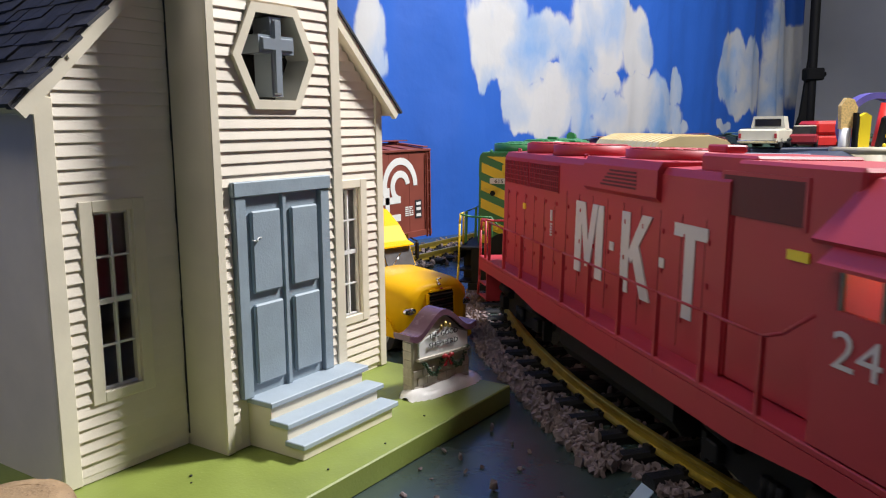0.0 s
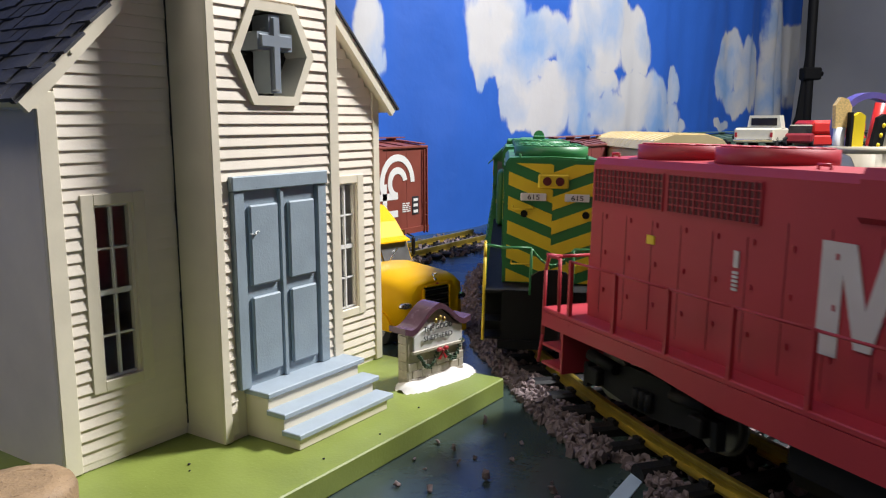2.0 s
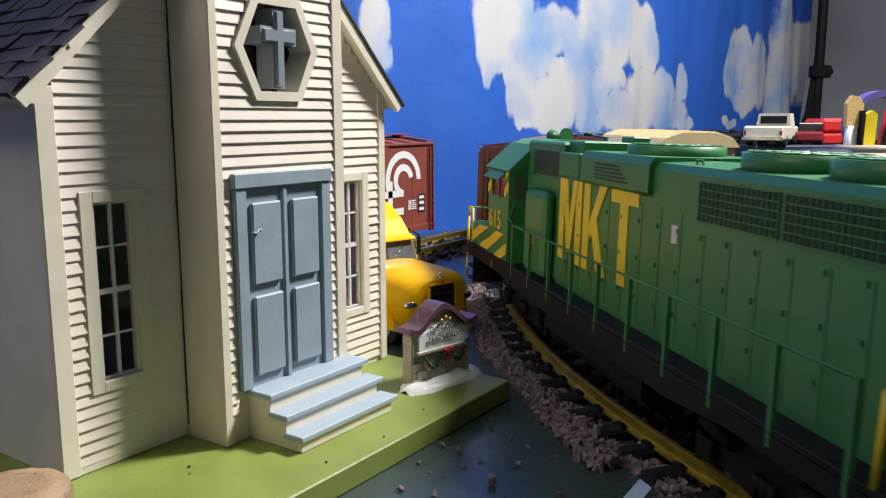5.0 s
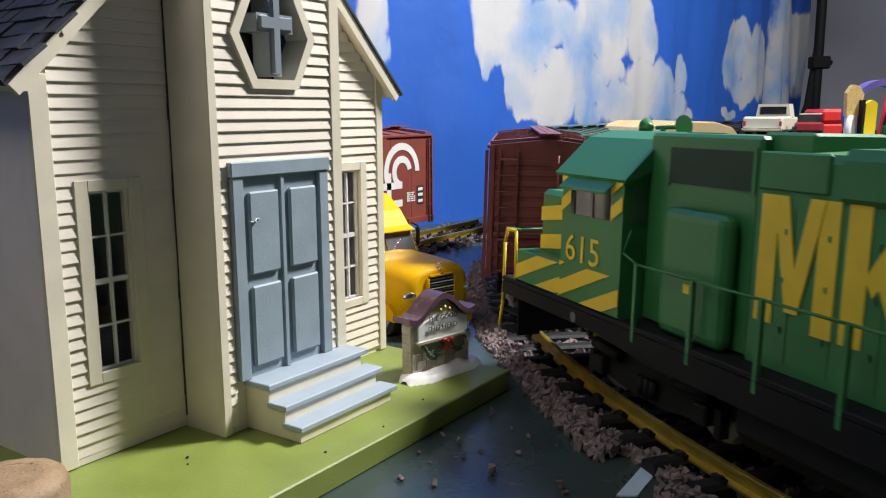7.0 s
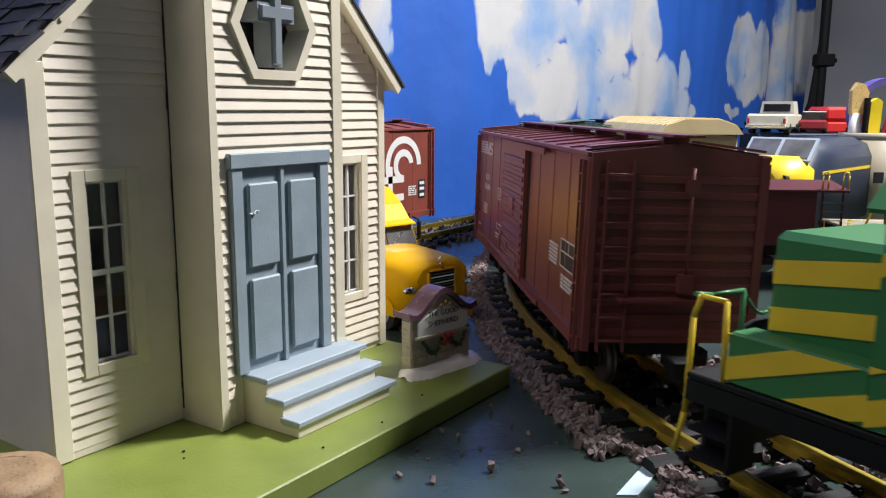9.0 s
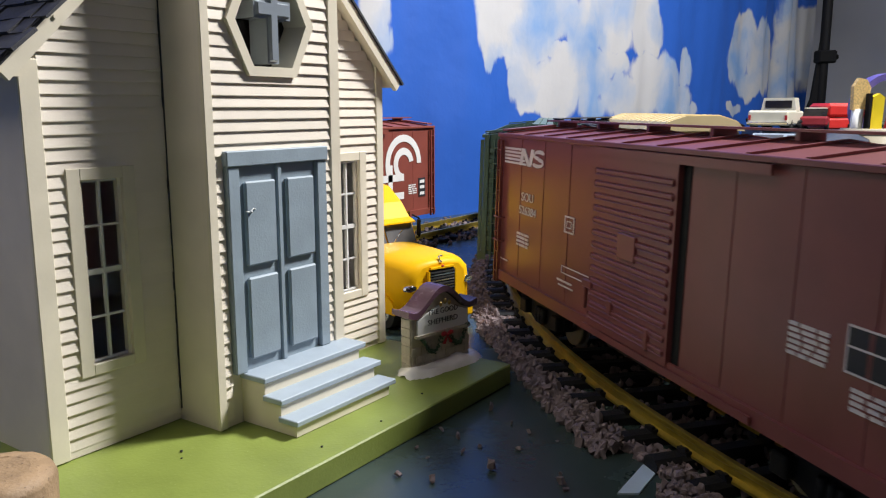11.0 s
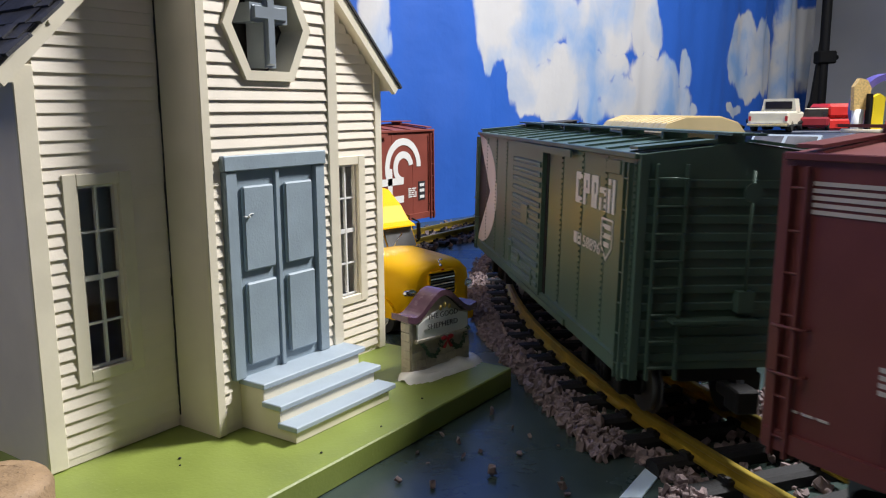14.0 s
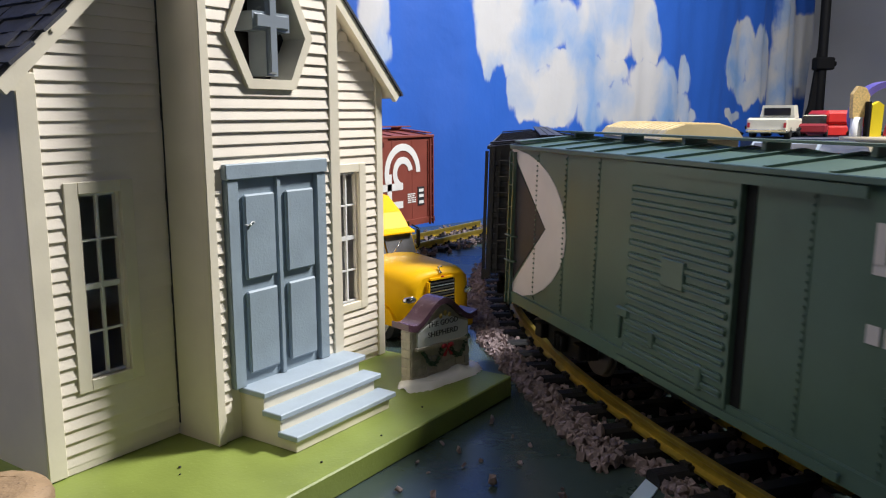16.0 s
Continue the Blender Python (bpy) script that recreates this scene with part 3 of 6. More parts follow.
# ---- wooden stump ----
def stump():
    bm = bmesh.new()
    rings = []
    for z, r in ((TABLE_Z, 0.0195), (0.012, 0.0188), (0.0345, 0.0192), (0.0375, 0.018), (0.0385, 0.0115)):
        rings.append([bm.verts.new((r * (1 + 0.05 * noise.noise((3 * math.cos(a), 3 * math.sin(a), z * 40))) * math.cos(a), r * (1 + 0.05 * noise.noise((3 * math.cos(a), 3 * math.sin(a), z * 40 + 5))) * math.sin(a), z + 0.0006 * noise.noise((4 * math.cos(a), 4 * math.sin(a), 9)))) for a in [2 * math.pi * i / 36 for i in range(36)]])
    for p, q in zip(rings, rings[1:]):
        for i in range(36):
            bm.faces.new((p[i], p[(i + 1) % 36], q[(i + 1) % 36], q[i])).smooth = True
    bm.faces.new(rings[-1])
    bm.faces.new(rings[0][::-1])
    tagged(part("wood_stump", bm, WOOD, m=pose(-0.1275, -0.0385, 0)), "round raw wooden stump with worn rounded rim on the tabletop", "stump")


stump()


for x, y, r in ((-0.0285, -0.0045, 0.0009), (-0.033, -0.0105, 0.0006), (0.012, -0.0545, 0.0008), (0.052, -0.058, 0.0007), (0.0955, -0.052, 0.0008)):
    bm = one(ball, (0, 0, r * 0.5), r, 1, (1.3, 0.9, 0.5))
    tagged(part("crumb", bm, TIE, m=pose(x, y, 0, 0, 0, 40 * r * 1000)), "dark crumb of dirt on the green board", "dirt", "dirt crumbs on the board")


# ---- stone sign ----
def stone_sign():
    s = empty("church_sign", pose(0.1425, -0.0285, 0, 0, 0, -12.5), "small stone monument sign with plum roof, wreath and snow base", "sign")
    hw = 0.0262
    body = part("body", boxes((-hw, hw, -0.005, 0.005, 0.0, 0.040), bev=0.0006), STONE, s)
    for r in range(6):
        for c in range(6):
            off = 0.004 * (r % 2)
            x0 = -hw + off + c * 0.0088
            x1 = min(x0 + 0.0084, hw)
            if x1 - x0 > 0.002 and r < 3:
                part("stone", boxes((x0, x1, -0.0056, -0.0048, 0.001 + r * 0.0058, 0.0064 + r * 0.0058), bev=0.0002), STONE, body)
    for r in range(6):
        part("stone", boxes((-hw - 0.0006, -hw + 0.0003, -0.0045, 0.0045, 0.001 + r * 0.0062, 0.0068 + r * 0.0062), bev=0.0002), STONE, body)
    def top(x):
        u = abs(x) / 0.031
        return 0.0385 + 0.0155 * (0.5 + 0.5 * math.cos(math.pi * min(1, u * 1.18))) + 0.002 * max(0, u - 0.8) / 0.2
    n = 28
    xs = [-0.031 + 0.062 * i / n for i in range(n + 1)]
    bm = bmesh.new()
    prism(bm, [(x, top(x) - 0.0005) for x in xs if abs(x) <= hw] + [(hw, 0.03), (-hw, 0.03)], -0.0046, 0.0046)
    part("gable", bm, STONE, s)
    bm = bmesh.new()
    for a, b in zip(xs, xs[1:]):
        prism(bm, [(a, top(a)), (b, top(b)), (b, top(b) + 0.0042), (a, top(a) + 0.0042)], -0.0085, 0.0085)
    bmesh.ops.remove_doubles(bm, verts=bm.verts, dist=1e-6)
    part("roof_cap", bm, PURPLE, s, "glazed plum roof cap")
    bm = bmesh.new()
    prism(bm, [(-0.0215, 0.0265), (0.0235, 0.0265), (0.0235, 0.0375), (0.014, 0.041), (0.004, 0.0455), (-0.006, 0.043), (-0.0215, 0.0365)], -0.0066, -0.0045)
    panel = part("name_panel", bm, SIGNWHITE, s)
    part("panel_ledge", boxes((-0.0235, 0.0255, -0.0078, -0.0045, 0.0245, 0.0268), bev=0.0003), STONE, s)
    letters("lettering", "THE GOOD", 0.0036, 0.027, INK, panel, pose(-0.0125, -0.0067, 0.0345, 90))
    letters("lettering", "SHEPHERD", 0.0036, 0.027, INK, panel, pose(-0.0125, -0.0067, 0.0285, 90))
    for x, z, r in ((-0.002, 0.0455, 0.0016), (0.002, 0.047, 0.0018), (0.006, 0.0455, 0.0016)):
        part("ornament", one(ball, (x, -0.0072, z), r, 1, (1, 0.6, 1.3)), GOLD, s)
    bm = bmesh.new()
    for sgn in (-1, 1):
        for k in range(120):
            u = k / 119
            x = 0.003 + sgn * (0.003 + u * 0.018)
            z = 0.0225 - 0.0095 * math.sin(math.pi * min(1, u * 1.08)) + (0.004 * u if sgn > 0 else 0)
            ball(bm, (x + random.uniform(-1, 1) * 0.0012, -0.0072 + random.uniform(-1, 1) * 0.001, z + random.uniform(-1, 1) * 0.0013), random.uniform(0.0005, 0.0009), 0)
    tagged(part("garland", bm, LEAF, s, "dark green garland"), kind="stuff")
    bm = bmesh.new()
    ball(bm, (0.003, -0.009, 0.0232), 0.0013, 1)
    for sgn in (-1, 1):
        ball(bm, (0.003 + sgn * 0.003, -0.0086, 0.0243), 0.0024, 1, (1.2, 0.5, 0.8))
        prism(bm, [(0.003, 0.0225), (0.003 + sgn * 0.0045, 0.0175), (0.003 + sgn * 0.0022, 0.017)], -0.0092, -0.0082)
    part("bow", bm, BOW, s, "red ribbon bow")
    bm = bmesh.new()
    g = []
    nx, ny = 40, 16
    for j in range(ny + 1):
        row = []
        for i in range(nx + 1):
            u, w = 2 * i / nx - 1, 2 * j / ny - 1
            edge = 1 + 0.14 * noise.noise((u * 2.3, w * 1.4, 1.3))
            q = (abs(u) ** 2.6 + abs(w) ** 2.6) * edge
            h = max(0.0, 1 - q) ** 0.45 * 0.0062 * (1 + 0.5 * noise.noise((u * 3.1, w * 2, 4.4)))
            row.append(bm.verts.new((u * 0.036 + 0.002, w * 0.0145 - 0.002 + 0.002 * u, h)))
        g.append(row)
    for j in range(ny):
        for i in range(nx):
            if max(v.co.z for v in (g[j][i], g[j][i + 1], g[j + 1][i + 1], g[j + 1][i])) > 0:
                bm.faces.new((g[j][i], g[j][i + 1], g[j + 1][i + 1], g[j + 1][i])).smooth = True
    bmesh.ops.delete(bm, geom=[v for v in bm.verts if not v.link_faces], context="VERTS")
    part("snow", bm, SNOW, s, "glossy white snow mound")
    resize(s, 0.91, 0.9, 0.88)


stone_sign()


# ---- curved track ----
CX, CY, RC = 1.0263, -0.8895, 1.1185
RAIL_TOP = 0.0
LEAN = -1.58


def track_dip(x, y):
    """The roadbed falls a little towards its far side."""
    return max(-0.0045, -0.0037 * (x - 0.2) - 0.01 * (y + 0.1))


def on_curve(r, deg, z=0.0):
    x, y = CX + r * math.cos(radians(deg)), CY + r * math.sin(radians(deg))
    return Vector((x, y, z + track_dip(x, y)))


def rail_sweep(path_points):
    """A rail section with foot, web and head swept along points (x, y)."""
    sec = [(-0.0037, -0.0084), (0.0037, -0.0084), (0.0037, -0.0072), (0.0009, -0.0062), (0.0009, -0.003), (0.0017, -0.0022), (0.0017, -0.0003), (0.0012, 0.0), (-0.0012, 0.0), (-0.0017, -0.0003), (-0.0017, -0.0022), (-0.0009, -0.003), (-0.0009, -0.0062), (-0.0037, -0.0072)]
    bm = bmesh.new()
    prev = None
    n = len(path_points)
    for i, p in enumerate(path_points):
        a, b = path_points[max(0, i - 1)], path_points[min(n - 1, i + 1)]
        d = Vector((b[0] - a[0], b[1] - a[1], 0)).normalized()
        side = Vector((d.y, -d.x, 0))
        ring = [bm.verts.new(Vector((p[0], p[1], RAIL_TOP + track_dip(p[0], p[1]))) + side * u + Vector((0, 0, w))) for u, w in sec]
        if prev:
            for k in range(len(sec)):
                bm.faces.new((prev[k], prev[(k + 1) % len(sec)], ring[(k + 1) % len(sec)], ring[k]))
        prev = ring
    return bm


track = empty("curved_track", pose(0, 0, 0), "brass-railed curved model track on black plastic ties", "track")
for r in (RC + 0.024, RC - 0.024):
    part("rail", rail_sweep([on_curve(r, 25 + i * 0.75)[:2] for i in range(288)]), BRASS, track, "yellow brass rail")


def tie_mesh():
    bm = bmesh.new()
    prism(bm, [(-0.0058, 0.0), (0.0058, 0.0), (0.0055, 0.0045), (0.0035, 0.0064), (-0.0035, 0.0064), (-0.0055, 0.0045)], -0.047, 0.047, axis="y")
    for s in (-1, 1):
        for o in (-1, 1):
            box(bm, -0.0042, 0.0042, s * 0.024 + o * 0.0046 - 0.0014, s * 0.024 + o * 0.0046 + 0.0014, 0.0055, 0.0082)
            box(bm, 0.0012, 0.0036, s * 0.024 + o * 0.0056 - 0.001, s * 0.024 + o * 0.0056 + 0.001, 0.0075, 0.0096)
    me = bpy.data.meshes.new("tie")
    bm.normal_update()
    bm.to_mesh(me)
    bm.free()
    me.materials.append(TIE)
    return me


TIE_MESH = tie_mesh()
step = math.degrees(0.0287 / (RC + 0.024))
a = 26.0
while a < 240:
    ob = new("tie", TIE_MESH)
    ob.parent = track
    ob.matrix_basis = Matrix.Translation(on_curve(RC, a, -0.0138)) @ pose(0, 0, 0, 0, 0, a + 90 + random.uniform(-1, 1))
    a += step


def stones(bm, centre_fn, count, size):
    for _ in range(count):
        p = centre_fn()
        s = size * random.uniform(0.55, 1.35)
        m = Matrix.Translation(p) @ Euler([random.uniform(0, 6.28) for _ in range(3)]).to_matrix().to_4x4() @ Matrix.Diagonal((s * random.uniform(0.7, 1.4), s * random.uniform(0.6, 1.1), s * random.uniform(0.45, 0.9), 1))
        verts = [(-0.8, -0.7, -0.5), (0.9, -0.6, -0.6), (0.7, 0.8, -0.4), (-0.7, 0.6, -0.7), (-0.5, -0.5, 0.7), (0.6, -0.7, 0.5), (0.8, 0.5, 0.6), (-0.6, 0.8, 0.5), (0, 0, 1.0), (1.15, 0, 0)]
        vs = [bm.verts.new(m @ (Vector(v) + Vector([random.uniform(-0.2, 0.2) for _ in range(3)]))) for v in verts]
        for f in ((0, 3, 2, 1), (4, 5, 8), (5, 6, 8), (6, 7, 8), (7, 4, 8), (0, 1, 5, 4), (1, 2, 9), (2, 6, 9), (6, 5, 9), (5, 1, 9), (2, 3, 7, 6), (3, 0, 4, 7)):
            bm.faces.new([vs[k] for k in f])


def ballast():
    def outside():
        a = random.uniform(112, 171)
        t = random.random()
        near = 0.063 + 0.007 * noise.noise((a * 0.35, 0, 2.2)) + 0.004 * noise.noise((a * 1.5, 0, 5.2))
        if 141.6 < a < 143.6:
            near = 0.045
        u = 0.03 + t ** 0.6 * (near - 0.03)
        top = TABLE_Z + (0.0008 if u < 0.046 else 0.0012 + 0.0048 * max(0, 1 - ((u - 0.046) / max(near - 0.046, 0.004)) ** 2))
        return on_curve(RC + u, a, random.uniform(TABLE_Z + 0.001, top))

    def middle():
        return on_curve(RC + random.uniform(-0.028, 0.026), random.uniform(118, 171), random.uniform(TABLE_Z, TABLE_Z + 0.002))

    def inside():
        u = random.uniform(0.026, 0.08)
        return on_curve(RC - u, random.uniform(118, 171), random.uniform(TABLE_Z, TABLE_Z + 0.003))

    def far():
        u = random.uniform(-0.056, 0.056)
        return on_curve(RC + u, random.uniform(75, 118), random.uniform(TABLE_Z, TABLE_Z + 0.003))

    bm = bmesh.new()
    stones(bm, outside, 6200, 0.0025)
    stones(bm, middle, 1500, 0.0026)
    stones(bm, inside, 1500, 0.0028)
    stones(bm, far, 1400, 0.003)
    tagged(part("ballast", bm, BALLAST), "loose pinkish-brown crushed stone ballast along the track", "ballast", kind="stuff")


ballast()
loose = [(0.1240, -0.0796, 2.9), (0.0284, -0.0864, 2.6), (0.0587, -0.0754, 2.2), (0.0835, -0.0733, 1.8), (0.0796, -0.0864, 2.1), (0.0990, -0.0635, 1.5), (0.0329, -0.1028, 2.2), (0.0585, -0.1189, 2.4), (0.0851, -0.1191, 1.4), (0.0721, -0.1483, 1.8), (0.0635, -0.1531, 1.5), (0.1076, -0.1126, 1.2), (0.1059, -0.1302, 1.1), (0.4300, 0.1289, 3.0), (0.0595, -0.1573, 1.5), (0.0524, -0.0866, 1.0), (0.0779, -0.1006, 1.0), (0.1128, -0.0993, 1.2), (0.0673, -0.0971, 1.0)]
for x, y, s in loose:
    bm = bmesh.new()
    stones(bm, lambda: Vector((0, 0, 0.0)), 1, 0.001 * s)
    low = min(v.co.z for v in bm.verts)
    tagged(part("pebble", bm, BALLAST, m=pose(x, y, TABLE_Z - low)), "loose pinkish-brown stone lying on the green tabletop", "pebble", "loose stones on the tabletop")
bm = bmesh.new()
prism(bm, [(0.1179, -0.1761), (0.0697, -0.1776), (0.0751, -0.1857), (0.1020, -0.1846)], TABLE_Z, TABLE_Z + 0.0008, axis="z")
tagged(part("paper_scrap", bm, PAPER), "pale blue scrap of paper under the track edge", "paper")
bm = bmesh.new()
prism(bm, [(0.1632, -0.1757), (0.1750, -0.1876), (0.1759, -0.1864), (0.1641, -0.1745)], TABLE_Z, TABLE_Z + 0.0005, axis="z")
tagged(part("paper_strip", bm, SIGNWHITE), "thin white strip of paper lying on the tabletop", "paper")

# ---- train ----
TRAIN = []


def train_turn(t):
    u = t - 8
    return 5.3461 * u - 0.0193 * u * u - 0.0001 * u ** 3


def car_pose(centre, t):
    deg, reach, base = centre
    a = deg + train_turn(t)
    r = RC * math.cos(math.asin(base / 2 / RC))
    return Matrix.Translation(on_curve(r, a, RAIL_TOP + 0.0014)) @ pose(0, 0, 0, 0, 0, a + 90) @ pose(0, 0, 0, LEAN)


def wheelset(parent, x, r=0.0143, mat=STEEL):
    for s in (-1, 1):
        bm = bmesh.new()
        cyl(bm, (x, s * 0.0205, r), (x, s * 0.0245, r), r, seg=24)
        cyl(bm, (x, s * 0.0195, r - 0.0), (x, s * 0.0208, r), r + 0.0016, seg=24)
        cyl(bm, (x, s * 0.0245, r), (x, s * 0.027, r), r * 0.35, seg=12)
        part("wheel", bm, mat, parent)


def bogie(parent, x, wheelbase, big=False):
    bm = bmesh.new()
    h = 0.021 if not big else 0.028
    for s in (-1, 1):
        y0, y1 = (s * 0.028, s * 0.034) if s > 0 else (s * 0.034, s * 0.028)
        w = wheelbase / 2
        prism(bm, [(x - w - 0.008, 0.011), (x - w + 0.006, 0.009), (x - 0.012, 0.006), (x + 0.012, 0.006), (x + w - 0.006, 0.009), (x + w + 0.008, 0.011), (x + w + 0.007, 0.018), (x + 0.014, h), (x - 0.014, h), (x - w - 0.007, 0.018)], y0, y1)
        for e in (-1, 1):
            box(bm, x + e * w - 0.005, x + e * w + 0.005, min(s * 0.033, s * 0.039), max(s * 0.033, s * 0.039), 0.010, 0.0195, bev=0.0008)
        for e in (-1, 0, 1):
            cyl(bm, (x + e * 0.005, s * 0.036, 0.009), (x + e * 0.005, s * 0.036, 0.019), 0.0022, seg=10)
        if big:
            for e in (-1, 1):
                cyl(bm, (x + e * w * 0.55, s * 0.036, 0.024), (x + e * (w + 0.006), s * 0.036, 0.026), 0.0035, seg=10)
                box(bm, x + e * (w + 0.010) - 0.002, x + e * (w + 0.010) + 0.002, min(s * 0.03, s * 0.036), max(s * 0.03, s * 0.036), 0.006, 0.02)
    box(bm, x - 0.01, x + 0.01, -0.028, 0.028, 0.012, 0.024)
    b = part("bogie", bm, BLACK, parent)
    for e in (-1, 1):
        wheelset(b, x + e * wheelbase / 2)


def coupler(parent, x, d):
    bm = boxes((min(x, x + d * 0.016), max(x, x + d * 0.016), -0.003, 0.003, 0.022, 0.028), (min(x + d * 0.014, x + d * 0.026), max(x + d * 0.014, x + d * 0.026), -0.006, 0.005, 0.02, 0.031), bev=0.0008)
    part("coupler", bm, BLACK, parent)


def ladder(parent, x0, x1, y, z0, z1, mat, rungs, axis="x"):
    bm = bmesh.new()
    for x in (x0, x1):
        if axis == "x":
            box(bm, x - 0.0006, x + 0.0006, min(y, y * 1.05), max(y, y * 1.05), z0, z1)
        else:
            box(bm, min(y, y + 0.0024 * (1 if y > 0 else -1)), max(y, y + 0.0024 * (1 if y > 0 else -1)), x - 0.0006, x + 0.0006, z0, z1)
    l = part("ladder", bm, mat, parent)
    for i in range(rungs):
        z = z0 + (z1 - z0) * (i + 0.5) / rungs
        bm = bmesh.new()
        if axis == "x":
            cyl(bm, (x0, y * 1.035, z), (x1, y * 1.035, z), 0.0005, seg=6)
        else:
            e = 0.0022 * (1 if y > 0 else -1)
            cyl(bm, (y + e, x0, z), (y + e, x1, z), 0.0005, seg=6)
        part("rung", bm, mat, l)
    return l


HW = 0.0475


def bars(parent, rows, mat, y=-HW, name="marking"):
    """Plain painted bars on the side: x0, x1, z0, z1."""
    for x0, x1, z0, z1 in rows:
        part(name, boxes((x0, x1, y - 0.0005, y, z0, z1)), mat, parent)


def shape(parent, outline, mat, y=-HW, name="marking", lift=0.0004):
    bm = bmesh.new()
    prism(bm, outline, y - lift, y)
    part(name, bm, mat, parent)


def boxcar(label, paint, door_mat=None, x0=-0.195, x1=0.198, door=(-0.0382, 0.0430), riveted=False):
    car = empty("boxcar", pose(0, 0, 0), label, "boxcar", "freight train")
    zs, ze, zp = 0.0335, 0.1345, 0.1402
    body = bmesh.new()
    prism(body, [(-HW, zs), (HW, zs), (HW, ze), (0, zp), (-HW, ze)], x0, x1, axis="x")
    body = part("body", body, paint, car)
    n = 5
    for s in (-1, 1):
        for i in range(11):
            x = x0 + 0.003 + (x1 - x0 - 0.006) * i / 10
            if door[0] - 0.01 < x < door[1] + 0.002:
                continue
            y0, y1 = (HW, HW + 0.0003) if s > 0 else (-HW - 0.0003, -HW)
            rib = part("side_rib", boxes((x - 0.0012, x + 0.0012, y0, y1, zs + 0.004, ze - 0.003)), paint, body)
            if not riveted:
                continue
            bm = bmesh.new()
            for k in range(30):
                z = zs + 0.006 + k * 0.0031
                box(bm, x - 0.00055, x + 0.00055, y0 - 0.0007 if s < 0 else y0, y1 + 0.0007 if s > 0 else y1, z - 0.00055, z + 0.00055)
            tagged(part("rivets", bm, paint, rib), kind="stuff")
        y0, y1 = (HW, HW + 0.0022) if s > 0 else (-HW - 0.0022, -HW)
        part("side_sill", boxes((x0, x1, y0, y0 + 0.0016 if s > 0 else y1, zs - 0.004, zs + 0.003)), paint, body)
        part("eave_strip", boxes((x0, x1, y0, y1, ze - 0.0022, ze + 0.0006), bev=0.0004), paint, body)
        dr = part("door", boxes((door[0], door[1], y0 if s > 0 else y0 - 0.001, y1 + 0.001 if s > 0 else y1, zs + 0.001, ze - 0.006)), paint, car)
        yy = (HW + 0.0030, HW + 0.0041) if s > 0 else (-HW - 0.0041, -HW - 0.0030)
        for k in range(13):
            z = zs + 0.005 + k * 0.0066
            if z < ze - 0.01:
                part("corrugation", boxes((door[0] + 0.002, door[1] - 0.002, *yy, z, z + 0.0036), bev=0.0011), paint, dr)
        part("door_plate", boxes((door[0] + 0.031, door[0] + 0.049, yy[0] - 0.0004, yy[1] + 0.0004, zs + 0.0435, zs + 0.0568), bev=0.0005), paint, dr)
        for lx, lz, lw, lh in ((-0.006, 0.021, 0.011, 0.0045), (-0.0045, 0.009, 0.003, 0.012), (0.024, 0.012, 0.005, 0.008), (0.062, 0.004, 0.004, 0.011)):
            part("door_latch", boxes((door[0] + lx, door[0] + lx + lw, yy[0] - 0.0006, yy[1] + 0.0006, zs + lz, zs + lz + lh), bev=0.0006), paint, dr)
        part("door_track", boxes((door[0] - 0.004, door[1] + 0.062, *yy, ze - 0.0065, ze - 0.0025)), paint, car)
        part("door_track", boxes((door[0] - 0.004, door[1] + 0.062, *yy, zs - 0.003, zs + 0.0005)), paint, car)
        # shade beside the door laid on as a thin black strip, no real recess
        part("door_gap_shade", boxes((door[1], door[1] + 0.006, y0 if s > 0 else y1 - 0.0004, y0 + 0.0004 if s > 0 else y1, zs + 0.002, ze - 0.006)), BLACK, car, "flat black strip standing in for shade beside the door")
        for e, x in ((-1, x0), (1, x1)):
            ladder(car, x - e * 0.004 - 0.006 * (e > 0) + (0.0 if e > 0 else 0.0), x - e * 0.004 + 0.006 * (e < 0), s * (HW + 0.0012), zs - 0.006, ze - 0.004, paint, 7)
    for i in range(12):
        x = x0 + 0.012 + (x1 - x0 - 0.024) * i / 11
        bm = bmesh.new()
        for s in (-1, 1):
            prism(bm, [(s * HW, ze + 0.0002), (0, zp + 0.0002), (0, zp + 0.0014), (s * HW, ze + 0.0012)], x - 0.0011, x + 0.0011, axis="x")
        part("roof_rib", bm, paint, car)
    walk_board = part("running_board", boxes(*[(x0 - 0.008, x1 + 0.008, y - 0.0026, y + 0.0026, 0.1437, 0.1449) for y in (-0.006, 0.0, 0.006)]), paint, car)
    for i in range(7):
        x = x0 + 0.01 + (x1 - x0 - 0.02) * i / 6
        part("support", boxes((x - 0.0015, x + 0.0015, -0.007, 0.007, zp - 0.0005, 0.1437)), paint, walk_board)
    for e, x in ((-1, x0), (1, x1)):
        for s in (-1, 1):
            bm = bmesh.new()
            prism(bm, [(s * HW, ze + 0.002), (s * 0.01, 0.1405), (s * 0.01, 0.1418), (s * HW, ze + 0.0033)], x - 0.013 if e > 0 else x + 0.003, x - 0.003 if e > 0 else x + 0.013, axis="x")
            part("lateral_board", bm, paint, car)
        for k in range(11):
            z = zs + 0.004 + k * 0.0082
            a, b = (x, x + 0.0012) if e > 0 else (x - 0.0012, x)
            part("end_rib", boxes((a, b, -HW + 0.004, HW - 0.004, z, z + 0.0042), bev=0.0005), paint, body)
        a, b = (x, x + 0.002) if e > 0 else (x - 0.002, x)
